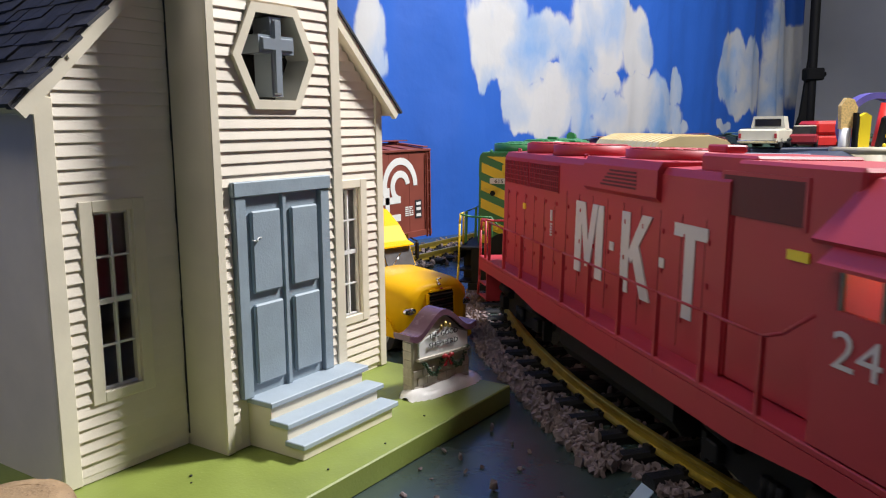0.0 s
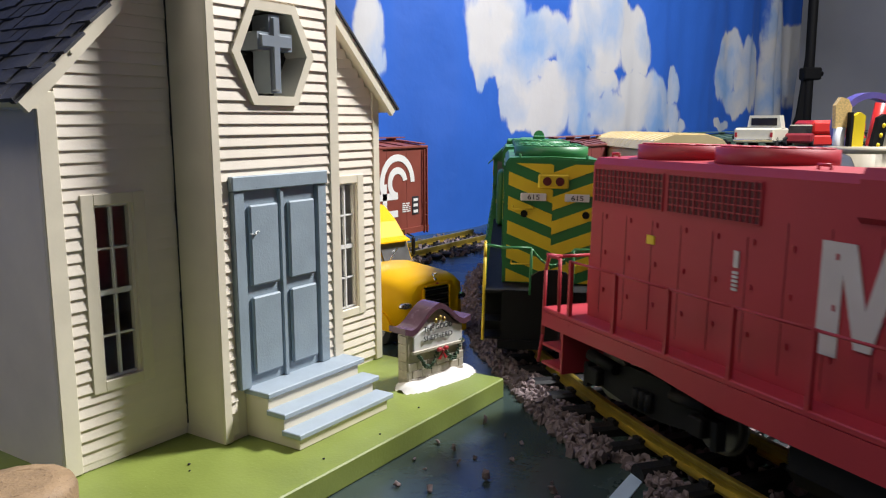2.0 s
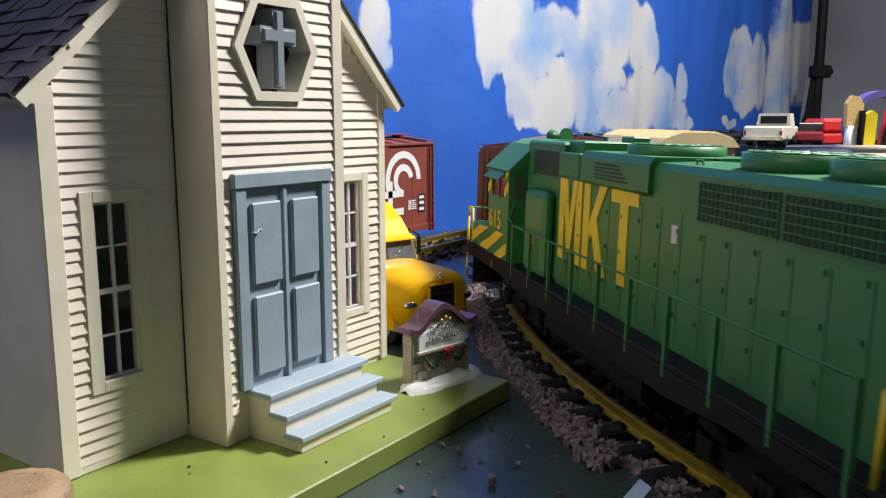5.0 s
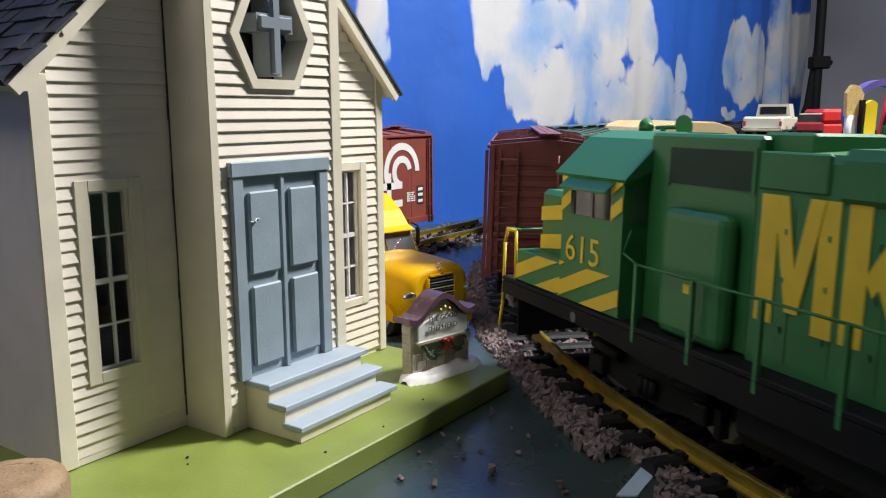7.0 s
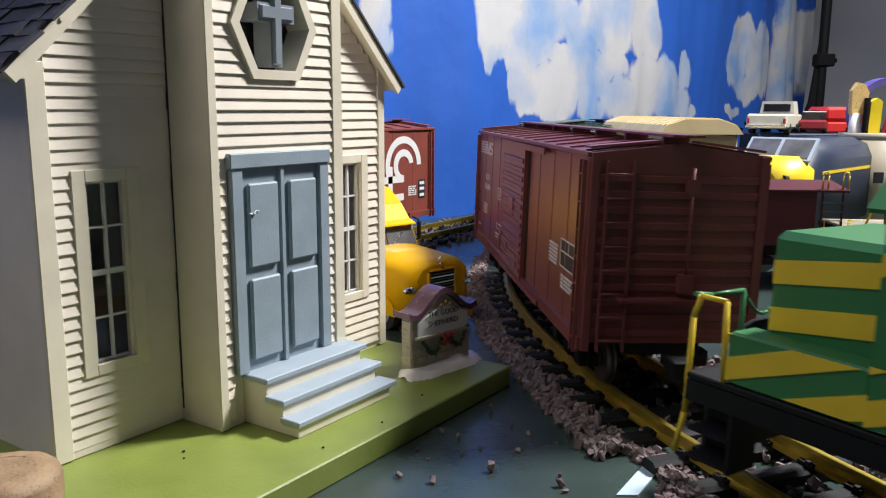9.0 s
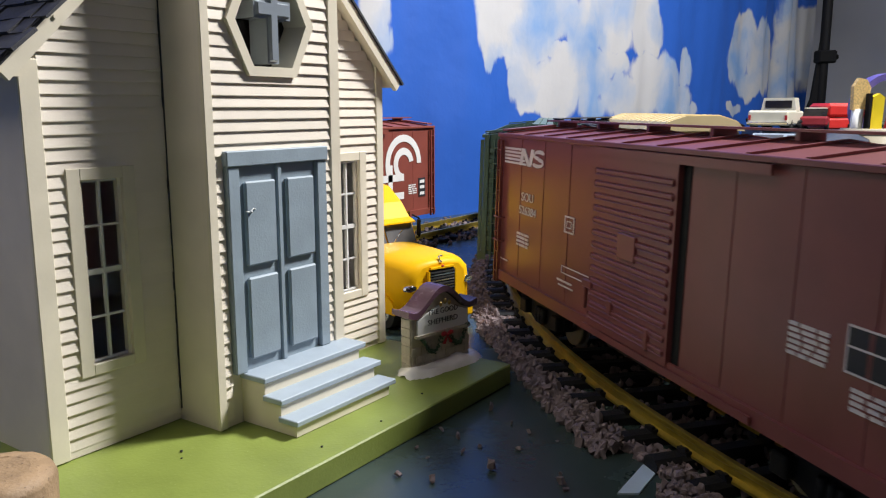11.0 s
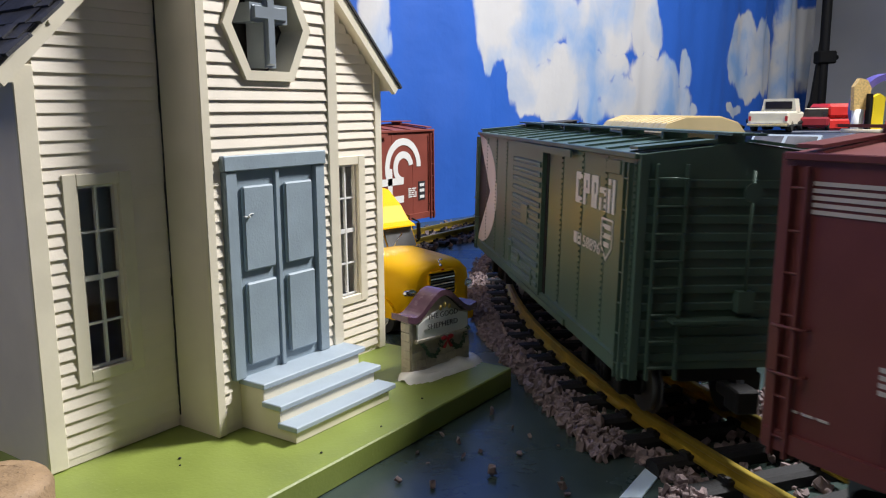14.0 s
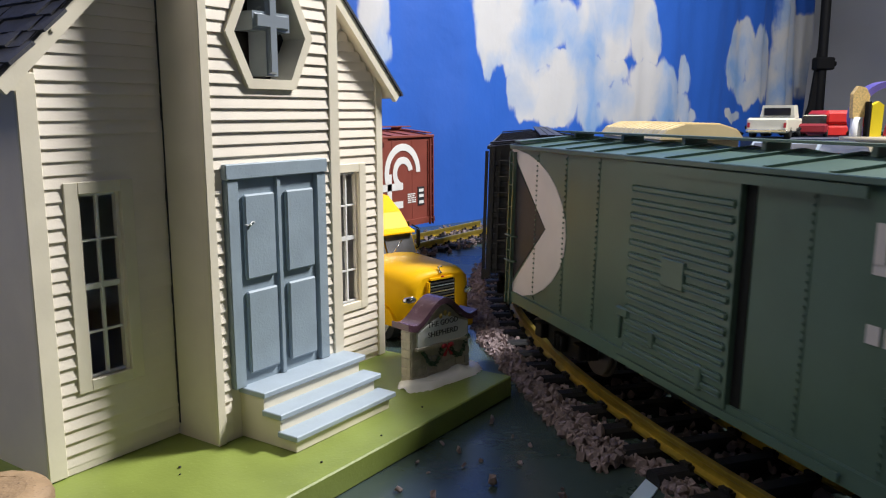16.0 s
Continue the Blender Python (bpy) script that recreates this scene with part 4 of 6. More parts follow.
        for s in (-1, 1):
            part("corner_post", boxes((a, b, min(s * HW, s * (HW - 0.004)), max(s * HW, s * (HW - 0.004)), zs - 0.004, ze)), paint, body)
        ladder(car, -HW + 0.008, -HW + 0.022, x + e * 0.0014, zs - 0.004, ze - 0.004, paint, 8, axis="y")
        bm = bmesh.new()
        cyl(bm, (x + e * 0.004, 0.006, 0.07), (x + e * 0.004, 0.006, 0.128), 0.0008, seg=6)
        cyl(bm, (x + e * 0.004, 0.006, 0.118), (x + e * 0.005, 0.006, 0.118), 0.0045, seg=20)
        box(bm, min(x, x + e * 0.006), max(x, x + e * 0.006), 0.002, 0.01, 0.062, 0.072)
        part("brake_wheel", bm, paint, car)
        part("crossover_platform", boxes((min(x, x + e * 0.008), max(x, x + e * 0.008), -0.03, 0.012, zs + 0.024, zs + 0.0255)), paint, car)
        bogie(car, e * 0.135, 0.053)
        coupler(car, x, e)
    part("underframe", boxes((x0 + 0.004, x1 - 0.004, -0.02, 0.02, 0.026, zs), (-0.04, 0.02, -0.036, -0.02, 0.02, 0.032), (0.03, 0.06, -0.034, -0.022, 0.022, 0.034)), BLACK, car)
    return car


def bar_text(parent, x, z, rows, w, h, mat, gap=1.7):
    """Unreadable small print as broken bars."""
    for r in range(rows):
        u = x
        while u < x + w * (1 - 0.12 * (r % 2)):
            b = random.uniform(0.004, 0.009)
            bars(parent, [(u, min(u + b, x + w), z - r * h * gap, z - r * h * gap + h)], mat, name="small_print")
            u += b + 0.0014


# brown boxcar
ns = boxcar("oxide-brown steel boxcar with pale lettering, rolling on the track", OXIDE)
for k in range(5):
    bars(ns, [(-0.184, -0.1535 + 0.0024 * k, 0.1242 - k * 0.0024, 0.1256 - k * 0.0024)], WHITE)
shape(ns, [(-0.1565, 0.1144), (-0.1512, 0.1144), (-0.1468, 0.1258), (-0.1521, 0.1258)], WHITE)
shape(ns, [(-0.1405, 0.1144), (-0.1352, 0.1144), (-0.1308, 0.1258), (-0.1361, 0.1258)], WHITE)
shape(ns, [(-0.1525, 0.1258), (-0.1468, 0.1258), (-0.1352, 0.1144), (-0.1409, 0.1144)], WHITE, lift=0.0006)


def slant_arc(parent, cx, cz, rx, rz, thick, a0, a1, mat):
    """A thick slanting arc, a piece of a rounded italic letter."""
    pts = []
    for ang in [radians(a0 + (a1 - a0) * i / 14) for i in range(15)]:
        pts.append((rx * math.cos(ang), rz * math.sin(ang)))
    inner = [((rx - thick) * math.cos(radians(a1 + (a0 - a1) * i / 14)), (rz - thick) * math.sin(radians(a1 + (a0 - a1) * i / 14))) for i in range(15)]
    shape(parent, [(cx + x + 0.38 * z, cz + z) for x, z in pts + inner], mat, lift=0.0005)


slant_arc(ns, -0.1226, 0.12265, 0.0092, 0.0033, 0.0024, 20, 270, WHITE)
slant_arc(ns, -0.1240, 0.11755, 0.0092, 0.0033, 0.0024, 90, -160, WHITE)
letters("reporting_mark", "SOU", 0.0058, 0.0205, WHITE, ns, pose(-0.1496, -HW - 0.0002, 0.0908, 90))
letters("number", "526384", 0.0056, 0.0292, WHITE, ns, pose(-0.1528, -HW - 0.0002, 0.0818, 90))
bar_text(ns, -0.1557, 0.0672, 4, 0.0215, 0.0015, WHITE)
bar_text(ns, -0.187, 0.0445, 1, 0.016, 0.0008, WHITE)
for b in ((-0.0792, -0.0662, 0.0887, 0.0896), (-0.0792, -0.0662, 0.0795, 0.0804), (-0.0792, -0.0783, 0.0795, 0.0896), (-0.0671, -0.0662, 0.0795, 0.0896), (-0.0762, -0.0698, 0.0862, 0.0867), (-0.0762, -0.0698, 0.0824, 0.0829), (-0.0762, -0.0757, 0.0824, 0.0867), (-0.0703, -0.0698, 0.0824, 0.0867)):
    bars(ns, [b], WHITE)
for b in ((-0.0809, -0.0417, 0.0586, 0.0592), (-0.0809, -0.0417, 0.0545, 0.0551), (-0.0809, -0.0803, 0.0545, 0.0592), (-0.0423, -0.0417, 0.0545, 0.0592), (-0.086, -0.066, 0.0492, 0.0503), (-0.084, -0.064, 0.0465, 0.0474)):
    bars(ns, [b], WHITE)
for b in ((0.146, 0.182, 0.0815, 0.0822), (0.146, 0.182, 0.0655, 0.0662), (0.146, 0.182, 0.0745, 0.0752), (0.146, 0.1467, 0.0655, 0.0822), (0.1813, 0.182, 0.0655, 0.0822), (0.1635, 0.1641, 0.0745, 0.0822)):
    bars(ns, [b], WHITE)
part("placard", boxes((0.1468, 0.1812, -HW - 0.0003, -HW, 0.0663, 0.0814)), INK, ns)
bar_text(ns, 0.118, 0.075, 6, 0.02, 0.0013, WHITE)
bar_text(ns, 0.15, 0.06, 4, 0.026, 0.0013, WHITE)
TRAIN.append((ns, (124.63, 0.2, 0.27)))

# dark green boxcar
cp = boxcar("dark green steel boxcar with white crescent and pale lettering", CPGREEN, riveted=True)
arc_out = [(-0.1935 + 0.0825 * math.cos(a), 0.0832 + 0.0488 * math.sin(a)) for a in [radians(v) for v in range(-84, 85, 12)]]
shape(cp, [(-0.1945, 0.132), (-0.187, 0.132)] + arc_out[::-1] + [(-0.187, 0.0343), (-0.1945, 0.0343), (-0.1385, 0.085)], WHITE, name="crescent")
shape(cp, [(-0.1945, 0.1295), (-0.1945, 0.038), (-0.1395, 0.085)], INK, name="triangle")
for b in ((0.107, 0.1185, 0.1165, 0.1205), (0.107, 0.1115, 0.1065, 0.1165), (0.107, 0.1185, 0.1035, 0.1072), (0.1205, 0.125, 0.1035, 0.1205), (0.125, 0.131, 0.117, 0.1205), (0.1275, 0.131, 0.1115, 0.117), (0.125, 0.131, 0.11, 0.1128),
          (0.1345, 0.139, 0.1035, 0.1205), (0.139, 0.145, 0.117, 0.1205), (0.1415, 0.145, 0.111, 0.117), (0.1395, 0.1435, 0.1035, 0.111), (0.1475, 0.158, 0.1125, 0.1155), (0.1475, 0.151, 0.1035, 0.11), (0.1545, 0.158, 0.1035, 0.1125), (0.16, 0.1638, 0.1035, 0.1155), (0.16, 0.1638, 0.1175, 0.1205), (0.1662, 0.17, 0.1035, 0.1205)):
    bars(cp, [b], WHITE)
bars(cp, [(0.107, 0.1125, 0.0805, 0.0868), (0.1145, 0.1195, 0.0805, 0.0868)], WHITE)
letters("number", "58896", 0.0063, 0.0285, WHITE, cp, pose(0.1235, -HW - 0.0002, 0.0805, 90))
for o in ([(0.152, 0.0995), (0.153, 0.0995), (0.153, 0.0865), (0.152, 0.0865)], [(0.168, 0.0995), (0.169, 0.0995), (0.169, 0.0865), (0.168, 0.0865)], [(0.152, 0.0995), (0.169, 0.0995), (0.169, 0.1005), (0.152, 0.1005)],
          [(0.152, 0.0865), (0.153, 0.087), (0.161, 0.08), (0.1605, 0.0788)], [(0.169, 0.0865), (0.168, 0.087), (0.16, 0.08), (0.1605, 0.0788)], [(0.1545, 0.095), (0.1665, 0.095), (0.1665, 0.0975), (0.1545, 0.0975)], [(0.1545, 0.0905), (0.1665, 0.0905), (0.1665, 0.093), (0.1545, 0.093)], [(0.157, 0.086), (0.164, 0.086), (0.164, 0.0885), (0.157, 0.0885)]):
    shape(cp, o, WHITE, name="shield")
for z in (0.0575, 0.0745):
    bm = bmesh.new()
    rod(bm, [(-0.193, -HW, z), (-0.193, -HW - 0.004, z), (-0.181, -HW - 0.004, z), (-0.181, -HW, z)], 0.0006)
    part("grab_iron", bm, CPGREEN, cp)
for z in (0.058, 0.075):
    bm = bmesh.new()
    rod(bm, [(-0.193, -HW, z), (-0.193, -HW - 0.004, z), (-0.181, -HW - 0.004, z), (-0.181, -HW, z)], 0.0006)
    part("grab_iron", bm, OXIDE, ns)
part("route_box", boxes((0.152, 0.176, -HW - 0.0008, -HW, 0.1235, 0.1305), bev=0.0003), CPGREEN, cp)
TRAIN.append((cp, (100.95, 0.2, 0.27)))
third = boxcar("black steel boxcar following at the end of the train", CARBLACK)
TRAIN.append((third, (100.95 - 23.68, 0.2, 0.27)))


# ---- locomotives ----
def locomotive(label, d, shift, paint, grille, sill_paint, rail_paint, end_paint, more=0.0, boxes_on_side=True):
    """d: +1 when the cab leads; x of a canonical place u is d * u + shift."""
    lo = empty("diesel_locomotive", pose(0, 0, 0), label, "locomotive", "freight train")
    X = lambda u: d * u + shift
    span = lambda a, b: (min(X(a), X(b)), max(X(a), X(b)))
    h0, c0, c1, n1, p0, p1 = -0.262, 0.128 + more, 0.187 + more, 0.236 + more, -0.289, 0.260 + more
    g0 = c0 - 0.7 * more
    zw = 0.0475
    fr = part("frame", boxes((*span(p0, p1), -HW, HW, zw - 0.003, zw), bev=0.0006), sill_paint, lo)
    for s in (-1, 1):
        y0, y1 = (HW - 0.003, HW) if s > 0 else (-HW, -HW + 0.003)
        bm = bmesh.new()
        prism(bm, [(X(p0), zw - 0.003), (X(p1), zw - 0.003), (X(p1), 0.036), (X(0.15), 0.036), (X(0.1), 0.031), (X(-0.14), 0.031), (X(-0.19), 0.036), (X(p0), 0.036)], y0, y1)
        part("side_sill", bm, sill_paint, fr)
    bm = bmesh.new()
    prism(bm, [(-0.0344, zw), (0.0344, zw), (0.0344, 0.1345), (0.0318, 0.1382), (0.0, 0.1395), (-0.0318, 0.1382), (-0.0344, 0.1345)], *span(h0, c0 - 0.076), axis="x")
    bmesh.ops.bevel(bm, geom=[e for e in bm.edges if abs(e.verts[0].co.x - e.verts[1].co.x) < 1e-6], offset=0.0012, segments=2, affect="EDGES")
    hood = part("long_hood", bm, paint, lo)
    part("blower_hood", boxes((*span(c0 - 0.076, c0), -0.0328, 0.0328, zw, 0.1445), bev=0.0015), paint, lo)
    part("roof_hatch", boxes((*span(0.03, c0 - 0.07), -0.027, 0.027, 0.13, 0.1462), bev=0.0012), paint, lo)
    # flared radiator intake
    for s in (-1, 1):
        bm = bmesh.new()
        prism(bm, [(s * 0.0338, 0.1195), (s * 0.0372, 0.1225), (s * 0.0372, 0.1365), (s * 0.0344, 0.1408), (0, 0.1408)], *span(-0.088, 0.007), axis="x")
        flare = part("radiator_flare", bm, paint, lo)
        for k in range(5):
            z = 0.125 + k * 0.0021
            y = (0.0369, 0.0375) if s > 0 else (-0.0375, -0.0369)
            part("louvre", boxes((*span(-0.062 + k * 0.003, -0.016), *y, z, z + 0.0011)), grille, flare)
        # rear grilles
        for a, b in ((h0 + 0.004, h0 + 0.062), (h0 + 0.066, h0 + 0.126)):
            y = (0.0338, 0.0348) if s > 0 else (-0.0348, -0.0338)
            g = part("radiator_grille", boxes((*span(a, b), *y, 0.1138, 0.1321)), grille, lo)
            yb = (0.0345, 0.0354) if s > 0 else (-0.0354, -0.0345)
            for k in range(17):
                u = a + (b - a) * k / 16
                part("grille_bar", boxes((*span(u - 0.00025, u + 0.00025), *yb, 0.1138, 0.1321)), paint, g)
            for k in range(6):
                z = 0.1138 + 0.0183 * k / 5
                part("grille_bar", boxes((*span(a, b), *yb, z - 0.00025, z + 0.00025)), paint, g)
        # dynamic brake or blower grille on the cab end
        y = (0.0325, 0.0335) if s > 0 else (-0.0335, -0.0325)
        g = part("blower_grille", boxes((*span(g0 - 0.072, g0 - 0.017), *y, 0.1205, 0.1378)), grille, lo)
        part("grille_frame", boxes((*span(g0 - 0.074, g0 - 0.072), *y, 0.119, 0.1395), (*span(g0 - 0.017, g0 - 0.015), *y, 0.119, 0.1395), (*span(g0 - 0.072, g0 - 0.017), *y, 0.1378, 0.1395)), paint, g)
        # doors and latches down the hood side
        yl = (0.0343, 0.0350) if s > 0 else (-0.0350, -0.0343)
        for k in range(15):
            u = h0 + 0.012 + k * 0.0215
            if u < c0 - 0.08:
                part("door_seam", boxes((*span(u - 0.00014, u + 0.00014), yl[0] + (0 if s > 0 else 0.0004), yl[1] - (0.0004 if s > 0 else 0), zw + 0.004, 0.108 if u < -0.13 else 0.1165)), grille, hood)
                for z in (0.064, 0.085, 0.105):
                    part("latch", boxes((*span(u + 0.003, u + 0.0042), yl[0] - 0.0003, yl[1] + 0.0003, z, z + 0.0024)), paint, hood)
        # handrail with stanchions
        y = s * (HW - 0.001)
        us = [p0 + 0.028 + k * 0.0418 for k in range(10)]
        for u in us:
            part("stanchion", boxes((*span(u - 0.0011, u + 0.0011), y - 0.0011, y + 0.0011, zw - 0.008, 0.0795)), rail_paint, lo)
        line = [(X(u), y, 0.079) for u in us] + [(X(us[-1] + 0.012), y, 0.083), (X(c0 - 0.002), y * 0.93, 0.095)]
        for p, q in zip(line, line[1:]):
            part("handrail", one(rod, [p, q], 0.0007), rail_paint, lo)
        for end, u in ((-1, p0), (1, p1)):
            bm = bmesh.new()
            rod(bm, [(X(u + end * 0.004), y, 0.012), (X(u), y, 0.03), (X(u - end * 0.001), y, 0.07), (X(u - end * 0.004), y, 0.079), (X(u - end * 0.016), y, 0.079), (X(u - end * 0.017), y, zw)], 0.0011, seg=8)
            part("grab_rail", bm, end_paint, lo)
            steps = [(*(span(u - 0.002, u - 0.022) if end > 0 else span(u, u + 0.022)), min(y, s * 0.03), max(y, s * 0.03), z, z + 0.0015) for z in (0.012, 0.0235)]
            bm = boxes(*steps, (*span(u - end * 0.021, u - end * 0.0225), min(y, s * 0.03), max(y, s * 0.03), 0.011, zw - 0.003))
            part("step_well", bm, sill_paint, lo)
    # end plates, end rails, chain
    for end, u in ((-1, p0), (1, p1)):
        part("end_plate", boxes((*span(u - end * 0.002, u), -0.034, 0.034, 0.012, zw)), sill_paint, lo)
        bm = bmesh.new()
        prism(bm, [(-0.014, zw - 0.004), (0.014, zw - 0.004), (0.014, 0.0585), (0.0095, 0.0615), (0.004, 0.063), (-0.004, 0.063), (-0.0095, 0.0615), (-0.014, 0.0585)], *span(u, u + end * 0.0025), axis="x")
        part("drop_step", bm, BLACK, lo, "black tread-plate drop step")
        for s in (-1, 1):
            bm = bmesh.new()
            rod(bm, [(X(u), s * 0.0145, zw - 0.003), (X(u), s * 0.0145, 0.0775), (X(u), s * 0.035, 0.0775), (X(u), s * 0.0455, 0.079)], 0.001, seg=8)
            part("end_rail", bm, rail_paint, lo)
        bm = bmesh.new()
        pts = [(X(u), -0.0145 + 0.029 * k / 10, 0.077 - 0.011 * math.sin(math.pi * k / 10)) for k in range(11)]
        rod(bm, pts, 0.0008)
        part("chain", bm, rail_paint, lo)
        bm = boxes((*span(u, u + end * 0.003), -0.036, 0.036, 0.006, 0.012))
        part("pilot", bm, sill_paint, lo)
        coupler(lo, X(u), end * d)
    # fans
    for u, r in ((-0.222, 0.0275), (-0.163, 0.0275), (-0.045, 0.0275)):
        bm = bmesh.new()
        cyl(bm, (X(u), 0, 0.1365), (X(u), 0, 0.1462), r, seg=32)
        fan = part("fan_housing", bm, paint, lo)
        bm = bmesh.new()
        zt = 0.1466
        for k in range(4):
            rr = r * (0.25 + 0.22 * k)
            pts = [(X(u) + rr * math.cos(a), rr * math.sin(a), zt) for a in [2 * math.pi * i / 20 for i in range(21)]]
            rod(bm, pts, 0.0004, seg=4)
        part("fan_guard", bm, paint, fan)
    for u in (-0.255, -0.115, 0.0, 0.06):
        for s in (-1, 1):
            bm = bmesh.new()
            rod(bm, [(X(u - 0.003), s * 0.024, 0.137), (X(u - 0.003), s * 0.024, 0.1405), (X(u + 0.003), s * 0.024, 0.1405), (X(u + 0.003), s * 0.024, 0.137)], 0.0007)
            part("lift_eye", bm, paint, lo)
    part("exhaust_stack", boxes((*span(0.0, 0.018), -0.006, 0.006, 0.146, 0.15), bev=0.0008), paint, lo)
    # cab: side panels with openings, roof of five planes
    cz = 0.122
    cab = None
    for a, b in ((c0, c0 + 0.002), (c1 - 0.002, c1)):
        bm = bmesh.new()
        prism(bm, [(-0.0455, zw), (0.0455, zw), (0.0455, cz), (0.026, 0.1395), (-0.026, 0.1395), (-0.0455, cz)], *span(a, b), axis="x")
        wall = part("end_wall" if cab else "cab", bm, paint, cab or lo)
        cab = cab or wall
    for s in (-1, 1):
        y0, y1 = (0.0455, HW) if s > 0 else (-HW, -0.0455)
        part("cab_side", boxes((*span(c0, c1), y0, y1, zw + 0.001, 0.098)), paint, cab)
        part("window_post", boxes((*span(c0, c0 + 0.010), y0, y1, 0.098, cz)), paint, cab)
        part("window_post", boxes((*span(c1 - 0.010, c1), y0, y1, 0.098, cz)), paint, cab)
        part("window_header", boxes((*span(c0 + 0.010, c1 - 0.010), y0, y1, 0.117, cz)), paint, cab)
    bm = bmesh.new()
    prism(bm, [(-0.0495, cz - 0.0015), (-0.028, 0.141), (-0.012, 0.145), (0.012, 0.145), (0.028, 0.141), (0.0495, cz - 0.0015), (0.0485, cz - 0.003), (0.0, 0.137), (-0.0485, cz - 0.003)], *span(c0 - 0.003, c1 + 0.006), axis="x")
    part("cab_roof", bm, paint, lo)
    part("cab_floor", boxes((*span(c0 + 0.002, c1 - 0.002), -0.045, 0.045, zw, zw + 0.002)), BLACK, cab)
    for s in (-1, 1):
        y0, y1 = (0.0462, 0.0466) if s > 0 else (-0.0466, -0.0462)
        um = (c0 + c1) / 2
        g = part("cab_window", boxes((*span(c0 + 0.010, c1 - 0.010), y0, y1, 0.098, 0.117)), GLASS, cab)
        part("window_bar", boxes((*span(um - 0.0008, um + 0.0008), y0 - 0.0006, y1 + 0.0006, 0.098, 0.117), (*span(c0 + 0.010, c0 + 0.0115), y0 - 0.0006, y1 + 0.0006, 0.098, 0.117), (*span(c1 - 0.0115, c1 - 0.010), y0 - 0.0006, y1 + 0.0006, 0.098, 0.117)), STEEL, cab)
        bm = bmesh.new()
        prism(bm, [(s * 0.0475, 0.1185), (s * 0.0545, 0.1125), (s * 0.0545, 0.1137), (s * 0.0475, 0.1197)], *span(c0 + 0.007, c1 - 0.007), axis="x")
        part("sun_visor", bm, paint, cab)
        part("end_window", boxes((*span(c0 - 0.0004, c0), min(s * 0.034, s * 0.043), max(s * 0.034, s * 0.043), 0.098, 0.1165)), STEEL, cab, "grey cab end window")
    # nose
    bm = boxes((*span(c1, n1), -0.0335, 0.0335, zw, 0.107), bev=0.003)
    part("short_hood", bm, paint, lo)
    for s in (-1, 1):
        part("battery_box", boxes((*span(c1, c1 + 0.055), min(s * 0.031, s * 0.0465), max(s * 0.031, s * 0.0465), zw, 0.068), bev=0.001), paint, lo)
        if boxes_on_side:
            part("equipment_box", one(box, *span(c0 - 0.069, c0 - 0.023), min(s * 0.0325, s * 0.0425), max(s * 0.0325, s * 0.0425), zw, 0.110, bev=0.0055, segs=3), paint, lo)
            part("side_panel", boxes((*span(0.014, 0.050), min(s * 0.0335, s * 0.0358), max(s * 0.0335, s * 0.0358), 0.1225, 0.1385), bev=0.0008), paint, lo)
    # horn
    bm = bmesh.new()
    cyl(bm, (X(c1 - 0.012), 0.006, 0.147), (X(c1 - 0.03), 0.006, 0.1475), 0.0012)
    cyl(bm, (X(c1 - 0.03), 0.006, 0.1475), (X(c1 - 0.036), 0.006, 0.1482), 0.0014, 0.0062)
    cyl(bm, (X(c1 - 0.008), 0.006, 0.147), (X(c1 - 0.002), 0.006, 0.1474), 0.0014, 0.0052)
    cyl(bm, (X(c1 - 0.018), 0.006, 0.143), (X(c1 - 0.018), 0.006, 0.147), 0.0016)
    part("horn", bm, paint, lo)
    # running gear
    for u in (-0.19, 0.13):
        bogie(lo, X(u - 0.015), 0.084, True)
    bm = bmesh.new()
    prism(bm, [(-0.04, 0.034), (0.04, 0.034), (0.042, 0.028), (0.042, 0.018), (0.036, 0.010), (-0.036, 0.010), (-0.042, 0.018), (-0.042, 0.028)], *span(-0.105, 0.045), axis="x")
    part("fuel_tank", bm, BLACK, lo)
    for s in (-1, 1):
        bm = bmesh.new()
        cyl(bm, (X(-0.1), s * 0.038, 0.036), (X(0.03), s * 0.038, 0.036), 0.0065, seg=14)
        part("air_reservoir", bm, BLACK, lo)
    return lo, X, span


red, RX, rspan = locomotive("red diesel locomotive with white letter blocks and handrails, rolling", 1, 0.077, RED, RED_DARK, RED, RED, RED, 0.017, False)
YH = -0.0345


